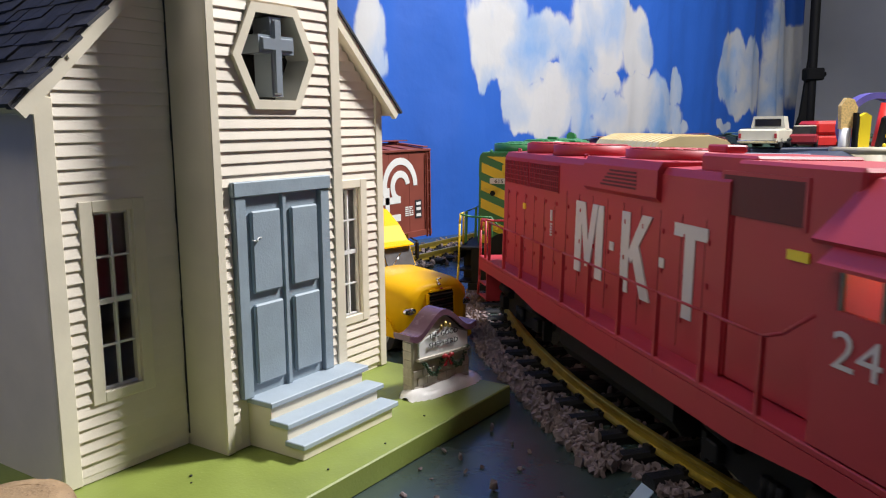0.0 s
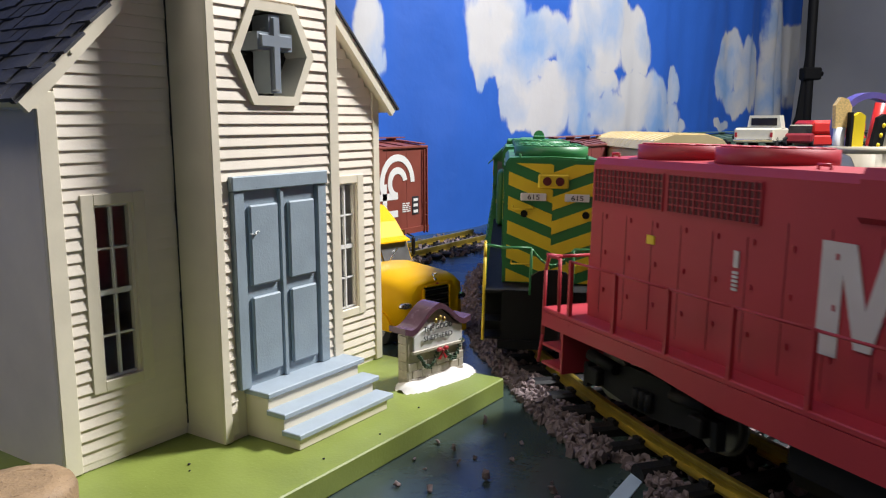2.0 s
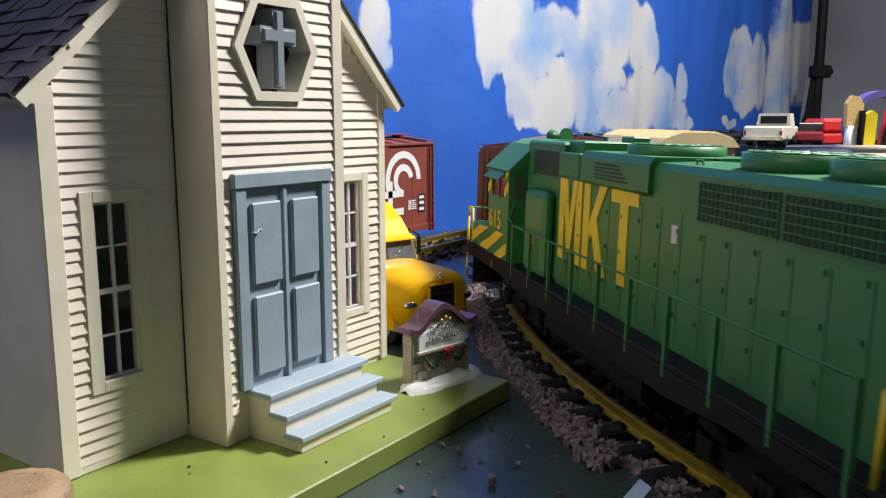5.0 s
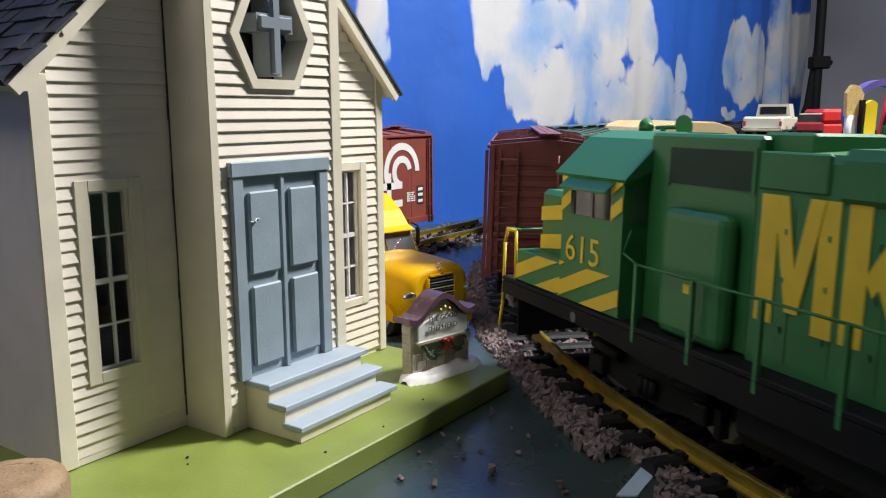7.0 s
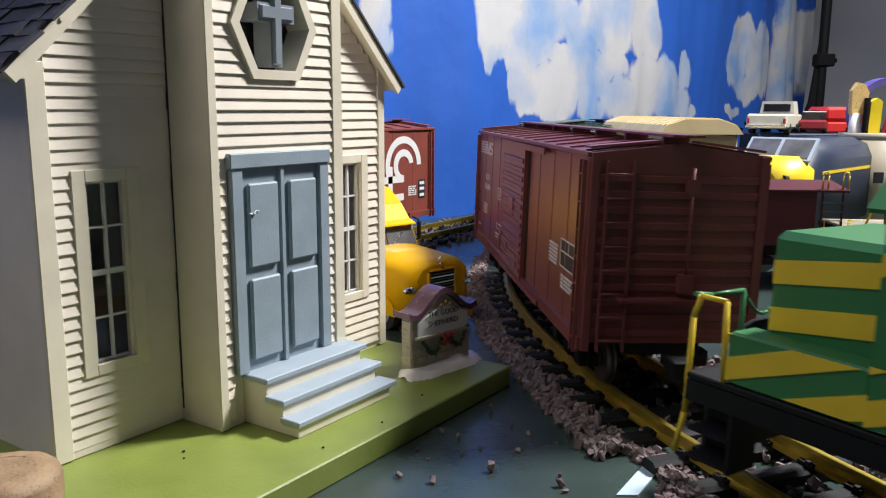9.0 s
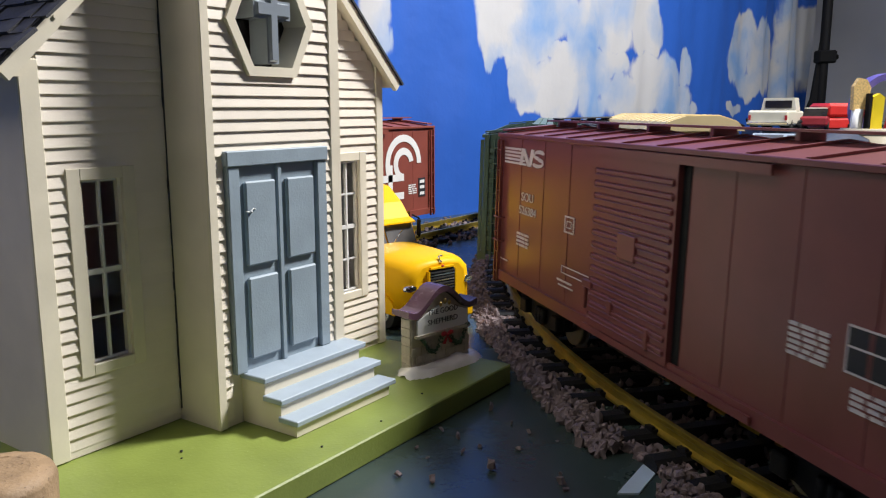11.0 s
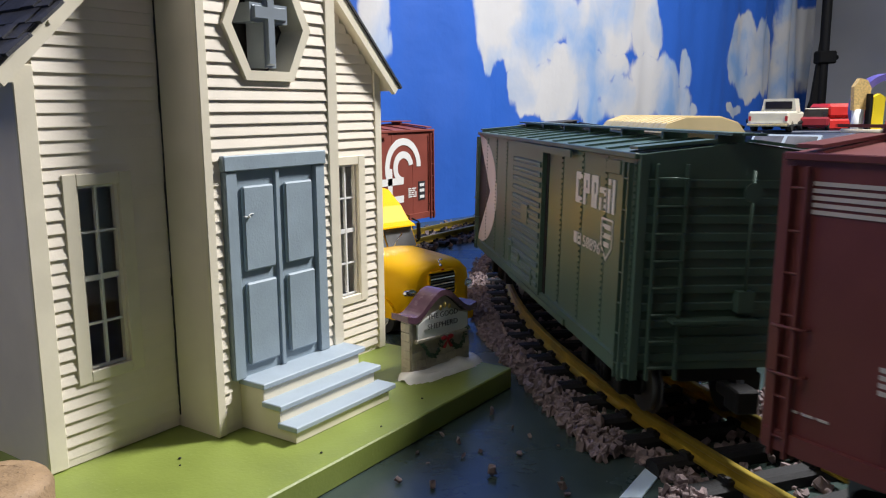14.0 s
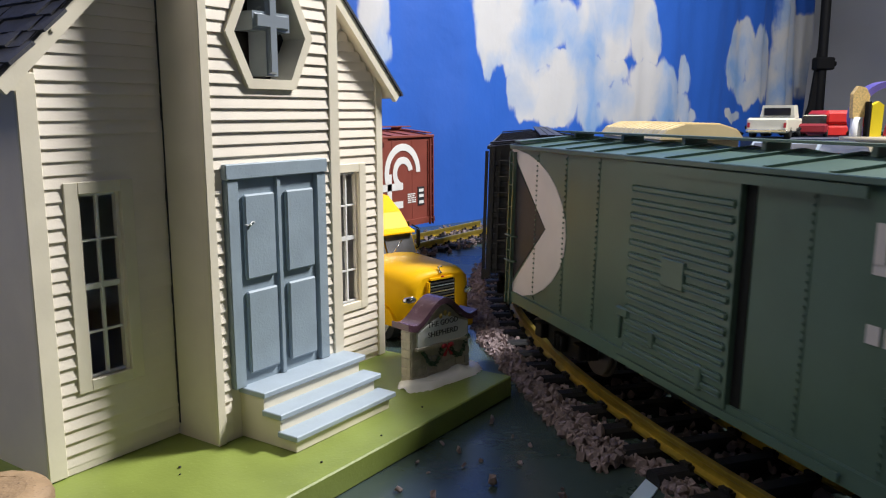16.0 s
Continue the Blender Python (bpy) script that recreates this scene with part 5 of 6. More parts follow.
def letter_bars(parent, mat, mid, x0, z0, w, h, kind):
    if kind == "M":
        b = w * 0.24
        bars(parent, [(x0, x0 + b, z0, z0 + h), (x0 + w - b, x0 + w, z0, z0 + h)], mat, YH)
        shape(parent, [(x0 + b * 0.7, z0 + h), (x0 + b * 1.5, z0 + h), (x0 + w / 2 + b * 0.35, z0 + h * 0.12), (x0 + w / 2 - b * 0.35, z0 + h * 0.12)], mat, YH, lift=0.0007)
        shape(parent, [(x0 + w - b * 1.5, z0 + h), (x0 + w - b * 0.7, z0 + h), (x0 + w / 2 + b * 0.35, z0 + h * 0.12), (x0 + w / 2 - b * 0.35, z0 + h * 0.12)], mat, YH, lift=0.0009)
    elif kind == "K":
        b = w * 0.28
        bars(parent, [(x0, x0 + b, z0, z0 + h)], mat, YH)
        shape(parent, [(x0 + w - b * 1.1, z0 + h), (x0 + w, z0 + h), (x0 + b * 1.3, z0 + h * 0.38), (x0 + b * 0.9, z0 + h * 0.5)], mat, YH, lift=0.0007)
        shape(parent, [(x0 + w - b * 0.95, z0), (x0 + w + b * 0.1, z0), (x0 + w * 0.62, z0 + h * 0.62), (x0 + w * 0.4, z0 + h * 0.5)], mat, YH, lift=0.0009)
    else:
        b = w * 0.3
        bars(parent, [(x0, x0 + w, z0 + h * 0.86, z0 + h), (x0 + w / 2 - b / 2, x0 + w / 2 + b / 2, z0, z0 + h * 0.86)], mat, YH)


letter_bars(red, WHITE, 0, -0.0264, 0.0668, 0.043, 0.0451, "M")
bars(red, [(0.0262, 0.0318, 0.0875, 0.0925), (0.0862, 0.0914, 0.0875, 0.0925)], WHITE, YH)
letter_bars(red, WHITE, 0, 0.0414, 0.0668, 0.036, 0.0451, "K")
letter_bars(red, WHITE, 0, 0.1002, 0.0668, 0.0305, 0.0455, "T")
letters("number", "2411", 0.0128, 0.042, WHITE, red, pose(RX(0.145) + 0.010, -HW - 0.0003, 0.0790, 90))
part("warning_plate", boxes((-0.1335, -0.1275, -0.0351, -0.0344, 0.096, 0.1005)), YELLOW, red)
part("warning_plate", boxes((RX(0.108), RX(0.121), -0.0336, -0.0328, 0.1075, 0.1115)), TOOLYELLOW, red)
bar_text_y = [(-0.073, -0.0695, 0.083 + k * 0.0019, 0.0842 + k * 0.0019) for k in range(5)]
bars(red, bar_text_y, WHITE, YH)
part("sight_glass", boxes((-0.0725, -0.0695, -0.0352, -0.0344, 0.0935, 0.101)), WHITE, red)
part("cab_bulb", one(ball, (RX(0.172), -0.012, 0.114), 0.0028, 1), BULB, red, "small warm cab bulb")
tagged(part("seat_panel", boxes((RX(0.132), RX(0.15), -0.02, 0.03, 0.05, 0.118)), WOOD, red, "warm-lit tan cab interior"))
TRAIN.append((red, (180.60, 0.3, 0.32)))

grn, GX, gspan = locomotive("green diesel locomotive with yellow chevron stripes and letter blocks, rolling", -1, 0.0, GREEN, GREEN_DARK, BLACK, GREEN, YELLOW)
letter_bars(grn, YELLOW, 0, -0.0475, 0.0668, 0.04, 0.054, "M")
letter_bars(grn, YELLOW, 0, -0.004, 0.0668, 0.036, 0.054, "K")
letter_bars(grn, YELLOW, 0, 0.038, 0.0668, 0.036, 0.054, "T")
letters("number", "615", 0.0152, 0.0335, YELLOW, grn, pose(-0.1807, -HW - 0.0003, 0.0716, 90))


def stripe_box(parent, x_face, y0, y1, z0, z1, rise, width, gap, mat, axis):
    """Slanting painted bands clipped to a rectangle."""
    k = -6
    while k < 14:
        base = z0 + k * (width + gap)
        def clip(pts):
            for sgn, lim in ((1, z0), (-1, z1)):
                out = []
                for i in range(len(pts)):
                    a, b = pts[i], pts[(i + 1) % len(pts)]
                    ia, ib = sgn * (a[1] - lim) >= 0, sgn * (b[1] - lim) >= 0
                    if ia:
                        out.append(a)
                    if ia != ib:
                        f = (lim - a[1]) / (b[1] - a[1])
                        out.append((a[0] + f * (b[0] - a[0]), lim))
                pts = out
                if not pts:
                    return pts
            return pts
        pts = clip([(y0, base), (y1, base + rise), (y1, base + rise + width), (y0, base + width)])
        if len(pts) > 2:
            bm = bmesh.new()
            prism(bm, pts, x_face, x_face + 0.0004 if axis == "x" else x_face - 0.0005, axis=axis)
            part("stripe", bm, mat, parent)
        k += 1


nose_x = GX(-0.262) + 0.0002
stripe_box(grn, nose_x, -0.0318, 0.0, 0.0485, 0.1345, -0.0125, 0.0096, 0.0080, YELLOW, "x")
stripe_box(grn, nose_x, 0.0, 0.0318, 0.0485, 0.1345, 0.0125, 0.0096, 0.0080, YELLOW, "x")
bm = boxes((nose_x, nose_x + 0.0022, -0.011, 0.011, 0.117, 0.1275), bev=0.0012)
hl = part("headlight_plate", bm, YELLOW, grn)
for y in (-0.0045, 0.0045):
    part("headlight", one(cyl, (nose_x + 0.002, y, 0.1222), (nose_x + 0.0034, y, 0.1222), 0.0031, seg=20), RED_DARK, hl)
for y0, y1 in ((-0.023, -0.0045), (0.0085, 0.026)):
    pl = part("number_board", boxes((nose_x + 0.0008, nose_x + 0.0022, y0, y1, 0.108, 0.1135), bev=0.0004), SIGNWHITE, grn)
    letters("digits", "615", 0.0036, 0.0085, INK, pl, pose(nose_x + 0.0022, (y0 + y1) / 2 - 0.0042, 0.109, 90, 0, 90))
for y, z in ((-0.02, 0.104), (-0.02, 0.064), (0.02, 0.064)):
    bm = bmesh.new()
    rod(bm, [(nose_x, y - 0.008, z), (nose_x + 0.0025, y - 0.008, z - 0.002), (nose_x + 0.0025, y + 0.006, z - 0.002), (nose_x, y + 0.006, z)], 0.0006)
    part("grab_iron", bm, YELLOW, grn)
for y in (-0.02, 0.024):
    part("round_cap", one(cyl, (nose_x, y, 0.0985), (nose_x + 0.0016, y, 0.0985), 0.0026, seg=16), BLACK, grn)
# stripes on the cab side and battery box
stripe_box(grn, -HW - 0.0002, GX(0.187), GX(0.128), 0.0488, 0.0695, 0.024, 0.009, 0.009, YELLOW, "y")
stripe_box(grn, -0.0467, GX(0.242), GX(0.187), 0.0488, 0.0675, 0.02, 0.009, 0.009, YELLOW, "y")
stripe_box(grn, -HW - 0.0002, GX(0.187), GX(0.1772), 0.0985, 0.121, 0.006, 0.0075, 0.006, YELLOW, "y")
stripe_box(grn, -HW - 0.0002, GX(0.138), GX(0.1282), 0.0985, 0.121, 0.006, 0.0075, 0.006, YELLOW, "y")
stripe_box(grn, -0.0337, GX(0.234), GX(0.189), 0.069, 0.1045, 0.006, 0.009, 0.009, YELLOW, "y")
part("builder_plate", one(cyl, (GX(0.17), -HW - 0.0006, 0.0395), (GX(0.17), -HW, 0.0395), 0.003, seg=16), STEEL, grn)
part("warning_plate", boxes((-0.084, -0.0785, -0.0433, -0.0425, 0.071, 0.0755)), TOOLYELLOW, grn)
part("small_panel", boxes((0.112, 0.118, -0.0350, -0.0344, 0.1, 0.109)), WHITE, grn)
TRAIN.append((grn, (152.18, 0.3, 0.32)))


# ---- far track with a parked boxcar ----
far = empty("straight_track", pose(0.66, 0.3096, 0), "straight brass-railed model track along the backdrop", "track")
for s in (-1, 1):
    bm = bmesh.new()
    box(bm, -1.3, 0.12, s * 0.024 - 0.0017, s * 0.024 + 0.0017, -0.003, 0.0)
    box(bm, -1.3, 0.12, s * 0.024 - 0.0009, s * 0.024 + 0.0009, -0.0072, -0.003)
    box(bm, -1.3, 0.12, s * 0.024 - 0.0037, s * 0.024 + 0.0037, -0.0084, -0.0072)
    part("rail", bm, BRASS, far, "yellow brass rail")
for k in range(34):
    ob = new("tie", TIE_MESH)
    ob.parent = far
    ob.matrix_basis = pose(-0.85 + k * 0.0287, 0, -0.0138)
bm = bmesh.new()
stones(bm, lambda: Vector((random.uniform(0.1, 0.8), 0.3096 + random.uniform(-0.058, 0.06), random.uniform(TABLE_Z + 0.001, TABLE_Z + 0.005))), 1300, 0.003)
tagged(part("ballast", bm, BALLAST), "pinkish-brown crushed stone under the far straight track", "ballast", kind="stuff")
parked = boxcar("parked red-brown boxcar with a white looped emblem", OXIDE_FAR)
parked.matrix_basis = pose(0.357, 0.3096, 0)
parked["group"] = "parked rolling stock"


def arc_strip(parent, cx, cz, r0, r1, a0, a1, mat, y):
    n = 18
    bm = bmesh.new()
    ang = [radians(a0 + (a1 - a0) * i / n) for i in range(n + 1)]
    prism(bm, [(cx + r1 * math.cos(a), cz + r1 * math.sin(a)) for a in ang] + [(cx + r0 * math.cos(a), cz + r0 * math.sin(a)) for a in ang[::-1]], y - 0.0006, y)
    part("emblem", bm, mat, parent)


arc_strip(parked, 0.137, 0.092, 0.026, 0.034, 0, 200, SIGNWHITE, -HW)
arc_strip(parked, 0.137, 0.092, 0.011, 0.019, 10, 270, SIGNWHITE, -HW)
bars(parked, [(0.092, 0.137, 0.073, 0.081), (0.108, 0.116, 0.058, 0.092), (0.116, 0.137, 0.052, 0.06)], SIGNWHITE)
part("placard", boxes((0.166, 0.179, -HW - 0.0006, -HW, 0.052, 0.074)), INK, parked)
for z in (0.054, 0.0615, 0.068):
    bars(parked, [(0.168, 0.177, z, z + 0.0035)], SIGNWHITE, -HW - 0.0004)
bar_text(parked, 0.146, 0.066, 5, 0.016, 0.0014, SIGNWHITE)


# ---- yellow truck ----
def road_truck():
    """Local -y is ahead."""
    tr = empty("semi_truck", pose(0.252, 0.043, TABLE_Z, 0, 0, -14), "glossy yellow toy semi truck with chrome-edged black grille", "truck")
    w = 0.038
    # hood: a run of cross-sections from nose to windscreen
    bm = bmesh.new()
    secs = [(0.0, 0.027, 0.018, 0.0565), (0.003, 0.0335, 0.016, 0.0600), (0.014, 0.037, 0.016, 0.0618), (0.035, 0.038, 0.016, 0.0632), (0.066, 0.038, 0.016, 0.0650)]
    rings = []
    for y, hw, z0, z1 in secs:
        c = 0.009
        ring = [(-hw, z0), (hw, z0), (hw, z1 - 0.016), (hw * 0.96, z1 - 0.009), (hw * 0.74, z1 - 0.002), (hw * 0.3, z1), (-hw * 0.3, z1), (-hw * 0.74, z1 - 0.002), (-hw * 0.96, z1 - 0.009), (-hw, z1 - 0.016)]
        rings.append([bm.verts.new((x, y, z)) for x, z in ring])
    for p, q in zip(rings, rings[1:]):
        for i in range(10):
            bm.faces.new((p[i], p[(i + 1) % 10], q[(i + 1) % 10], q[i])).smooth = True
    bm.faces.new(rings[0])
    bm.faces.new(rings[-1][::-1])
    bmesh.ops.recalc_face_normals(bm, faces=bm.faces)
    hood = part("hood", bm, TRUCKYELLOW, tr)
    bm = bmesh.new()
    prism(bm, [(-0.0145, 0.028), (0.0145, 0.028), (0.0145, 0.049), (0.012, 0.0535), (-0.012, 0.0535), (-0.0145, 0.049)], -0.0016, 0.003)
    gr = part("grille", bm, BLACK, hood)
    for k in range(9):
        z = 0.0295 + k * 0.0025
        part("grille_bar", boxes((-0.0132, 0.0132, -0.0024, -0.0014, z, z + 0.0011)), CHROME if k % 2 else STEEL, gr)
    part("grille_surround", boxes((-0.0155, -0.014, -0.0026, 0.0, 0.0275, 0.0515), (0.014, 0.0155, -0.0026, 0.0, 0.0275, 0.0515), (-0.0125, 0.0125, -0.0026, 0.0, 0.0528, 0.0543)), TRUCKYELLOW, gr)
    bm = one(ball, (0, 0.0005, 0.0580), 0.0016, 1)
    rod(bm, [(0, 0.001, 0.0585), (0, 0.003, 0.0625), (0.0015, 0.0, 0.0632)], 0.0007)
    part("hood_ornament", bm, CHROME, hood)
    part("badge", one(ball, (0, -0.0022, 0.0548), 0.0014, 1, (1.4, 0.5, 0.8)), BOW, hood)
    for s in (-1, 1):
        h = part("headlight", one(ball, (s * 0.0305, 0.0028, 0.0385), 0.0072, 2, (1.1, 0.45, 0.5)), CHROME, hood, "clear chrome headlight")
        part("headlight_lens", one(ball, (s * 0.0312, 0.0012, 0.0385), 0.0054, 2, (1.1, 0.5, 0.5)), GLASS, h)
        bm = bmesh.new()
        prism(bm, [(0.012 + 0.0165 + 0.0165 * math.cos(a), 0.0145 + 0.0165 * math.sin(a)) for a in [math.pi * i / 14 for i in range(15)]], min(s * 0.0345, s * 0.0395), max(s * 0.0345, s * 0.0395), axis="x")
        part("fender", bm, TRUCKYELLOW, tr)
        bm = one(cyl, (s * 0.0255, 0.0285, 0.0148), (s * 0.0385, 0.0285, 0.0148), 0.0148, seg=28)
        wh = part("wheel", bm, RUBBER, tr)
        bm = one(cyl, (s * 0.0375, 0.0285, 0.0148), (s * 0.0392, 0.0285, 0.0148), 0.0088, seg=20)
        cyl(bm, (s * 0.039, 0.0285, 0.0148), (s * 0.0415, 0.0285, 0.0148), 0.003, seg=12)
        part("rim", bm, CHROME, wh)
        for k in range(3):
            part("side_vent", boxes((min(s * 0.0372, s * 0.0384), max(s * 0.0372, s * 0.0384), 0.047, 0.057, 0.044 + k * 0.0042, 0.0462 + k * 0.0042)), BLACK, hood)
        bm = bmesh.new()
        rod(bm, [(s * 0.037, 0.074, 0.064), (s * 0.041, 0.071, 0.066), (s * 0.041, 0.071, 0.084), (s * 0.037, 0.076, 0.087)], 0.0008)
        box(bm, s * 0.041 - 0.0016, s * 0.041 + 0.0016, 0.070, 0.073, 0.067, 0.083, bev=0.0006)
        part("mirror", bm, BLACK, tr)
        bm = one(ball, (s * 0.0365, 0.006, 0.017), 0.005, 1, (0.6, 1, 0.5))
        part("corner_bumper", bm, TRUCKYELLOW, tr)
    part("bumper", boxes((-0.036, 0.036, -0.003, 0.006, 0.006, 0.0175), bev=0.002), TRUCKYELLOW, tr)
    # cab with raked windscreen and sleeper roof
    bm = bmesh.new()
    prism(bm, [(0.066, 0.014), (0.066, 0.0605), (0.0755, 0.0835), (0.088, 0.099), (0.105, 0.1125), (0.14, 0.118), (0.175, 0.118), (0.175, 0.014)], -0.0375, 0.0375, axis="x")
    bmesh.ops.bevel(bm, geom=[e for e in bm.edges if all(abs(abs(v.co.x) - 0.0375) < 1e-6 for v in e.verts) and e.verts[0].co.x * e.verts[1].co.x > 0], offset=0.003, segments=2, affect="EDGES")
    cab = part("cab", bm, TRUCKYELLOW, tr)
    for s in (-1, 1):
        bm = bmesh.new()
        x0, x1 = (0.001, 0.033) if s > 0 else (-0.033, -0.001)
        prism(bm, [(0.0662, 0.0625), (0.0744, 0.0825), (0.0737, 0.0829), (0.0655, 0.0628)], x0, x1, axis="x")
        part("windscreen_pane", bm, WINDSCREEN, cab)
        bm = bmesh.new()
        rod(bm, [(s * 0.004, 0.0652, 0.063), (s * 0.018, 0.0682, 0.075)], 0.0006)
        part("wiper", bm, CHROME, cab)
        part("door_window", boxes((min(s * 0.0374, s * 0.0379), max(s * 0.0374, s * 0.0379), 0.08, 0.104, 0.072, 0.09)), DARKGLASS, cab)
    bm = bmesh.new()
    prism(bm, [(0.074, 0.0825), (0.068, 0.0812), (0.0682, 0.0825), (0.0755, 0.0855)], -0.034, 0.034, axis="x")
    part("sun_visor", bm, TRUCKYELLOW, cab)
    part("windscreen_trim", boxes((-0.035, 0.035, 0.0640, 0.0665, 0.0605, 0.0625), bev=0.0005), CHROME, cab)
    part("chassis", boxes((-0.014, 0.014, 0.02, 0.23, 0.009, 0.018)), BLACK, tr)
    for s in (-1, 1):
        part("wheel", one(cyl, (s * 0.02, 0.2, 0.0148), (s * 0.0385, 0.2, 0.0148), 0.0148, seg=24), RUBBER, tr)
    resize(tr, 0.92, 1, 0.9)


road_truck()


# ---- things further off ----
def facing(x, y, z, turn=0.0):
    """A pose whose x runs to the viewer's right and y away."""
    return pose(x, y, z, 0, 0, -55.7 + turn)


def caboose():
    c = empty("caboose", facing(0.600, -0.125, 0.0, -4), "maroon model caboose with ladder and curved brass grab rails", "caboose", "parked rolling stock")
    body = part("body", boxes((-0.066, 0.03, -0.05, 0.05, 0.034, 0.096), bev=0.001), MAROON, c)
    bm = bmesh.new()
    prism(bm, [(-0.056, 0.096), (0.0, 0.103), (0.056, 0.096), (0.056, 0.0985), (0.0, 0.1055), (-0.056, 0.0985)], -0.075, 0.062, axis="x")
    part("roof", bm, MAROON, c)
    for y0, y1 in ((-0.036, -0.02), (0.012, 0.028)):
        f = part("window_frame", boxes((-0.0672, -0.066, y0, y1, 0.066, 0.084)), MAROON, body)
        part("pane", boxes((-0.0676, -0.067, y0 + 0.002, y1 - 0.002, 0.068, 0.082)), SIGNWHITE, f)
    f = part("window_frame", boxes((-0.045, -0.03, -0.0515, -0.05, 0.064, 0.084)), MAROON, body)
    part("pane", boxes((-0.043, -0.032, -0.052, -0.0513, 0.066, 0.082), ), GLASS, f)
    part("platform", boxes((0.03, 0.072, -0.05, 0.05, 0.034, 0.038)), BLACK, c)
    lad = part("ladder", boxes((0.034, 0.036, -0.052, -0.05, 0.036, 0.098), (0.056, 0.058, -0.052, -0.05, 0.036, 0.098)), MAROON, c)
    for k in range(6):
        part("rung", one(cyl, (0.035, -0.052, 0.044 + k * 0.01), (0.057, -0.052, 0.044 + k * 0.01), 0.0006, seg=6), STEEL, lad)
    for x in (0.034, 0.056):
        bm = bmesh.new()
        rod(bm, [(x, -0.051, 0.098), (x, -0.051, 0.114)] + [(x + 0.003 - 0.003 * math.cos(a), -0.051, 0.114 + 0.004 * math.sin(a)) for a in [math.pi * i / 6 for i in range(1, 7)]] + [(x + 0.006, -0.051, 0.098)], 0.0011, seg=8)
        part("grab_rail", bm, BRASS, c)
    bm = bmesh.new()
    for x in (0.04, 0.066):
        rod(bm, [(x, -0.048, 0.036), (x, -0.048, 0.064), (x + 0.006, -0.048, 0.064)], 0.0009)
    part("platform_rail", bm, YELLOW, c)
    part("underframe", boxes((-0.06, 0.06, -0.03, 0.03, 0.02, 0.034)), BLACK, c)
    for x in (-0.035, 0.035):
        bogie(c, x, 0.04)
    resize(c, 0.85)


caboose()


def streamliner():
    s = empty("streamlined_locomotive", pose(0.788, -0.114, 0.0, 0, 0, -10.7), "dark blue streamlined locomotive with yellow nose, parked", "locomotive", "parked rolling stock")
    bm = bmesh.new()
    prof = [(-0.05, 0.03), (0.05, 0.03), (0.05, 0.115), (0.042, 0.132), (0.022, 0.141), (-0.022, 0.141), (-0.042, 0.132), (-0.05, 0.115)]
    rings = []
    for x, k, zs in ((-0.135, 0.6, 0.64), (-0.12, 0.85, 0.70), (-0.09, 1.0, 0.78), (-0.085, 1.0, 0.8), (-0.06, 1.0, 1.0), (0.13, 1.0, 1.0)):
        rings.append([bm.verts.new((x, y * k, 0.03 + (z - 0.03) * zs)) for y, z in prof])
    for p, q in zip(rings, rings[1:]):
        for i in range(8):
            bm.faces.new((p[i], p[(i + 1) % 8], q[(i + 1) % 8], q[i])).smooth = True
    bm.faces.new(rings[0])
    bm.faces.new(rings[-1][::-1])
    bmesh.ops.recalc_face_normals(bm, faces=bm.faces)
    body = part("body", bm, NAVY, s)
    bm = bmesh.new()
    rings = []
    for x, k, z1 in ((-0.139, 0.55, 0.102), (-0.122, 0.9, 0.116), (-0.092, 1.03, 0.1215)):
        rings.append([bm.verts.new((x, y * k, z)) for y, z in ((-0.05, 0.06), (-0.05, z1 - 0.016), (-0.03, z1), (0.03, z1), (0.05, z1 - 0.016), (0.05, 0.06))])
    for p, q in zip(rings, rings[1:]):
        for i in range(6):
            bm.faces.new((p[i], p[(i + 1) % 6], q[(i + 1) % 6], q[i])).smooth = True
    bm.faces.new(rings[0])
    bmesh.ops.recalc_face_normals(bm, faces=bm.faces)
    part("nose", bm, TOOLYELLOW, s, "bright yellow rounded nose")
    bm = bmesh.new()
    prism(bm, [(-0.0955, 0.1165), (-0.0655, 0.1435), (-0.0635, 0.1415), (-0.0935, 0.1145)], -0.0455, 0.0455)
    frame_ = part("windscreen_frame", bm, STEP, s, "pale blue windscreen frame")
    for y0, y1 in ((-0.0415, -0.0025), (0.0025, 0.0415)):
        bm = bmesh.new()
        prism(bm, [(-0.0935, 0.1195), (-0.0690, 0.1415), (-0.0680, 0.1405), (-0.0925, 0.1185)], y0, y1)
        part("windscreen_pane", bm, WINDSCREEN, frame_)
    for y in (-0.03, 0.03):
        part("porthole", one(cyl, (-0.131, y * 0.9, 0.092), (-0.126, y, 0.092), 0.008, seg=18), BLACK, s)
    for sg in (-1, 1):
        y0, y1 = (0.0498, 0.0505) if sg > 0 else (-0.0505, -0.0498)
        part("stripe", boxes((-0.06, 0.13, y0, y1, 0.098, 0.102)), YELLOW, body)
    for x in (-0.06, 0.08):
        bogie(s, x, 0.06)
    resize(s, 0.85, 0.85, 0.885)


streamliner()


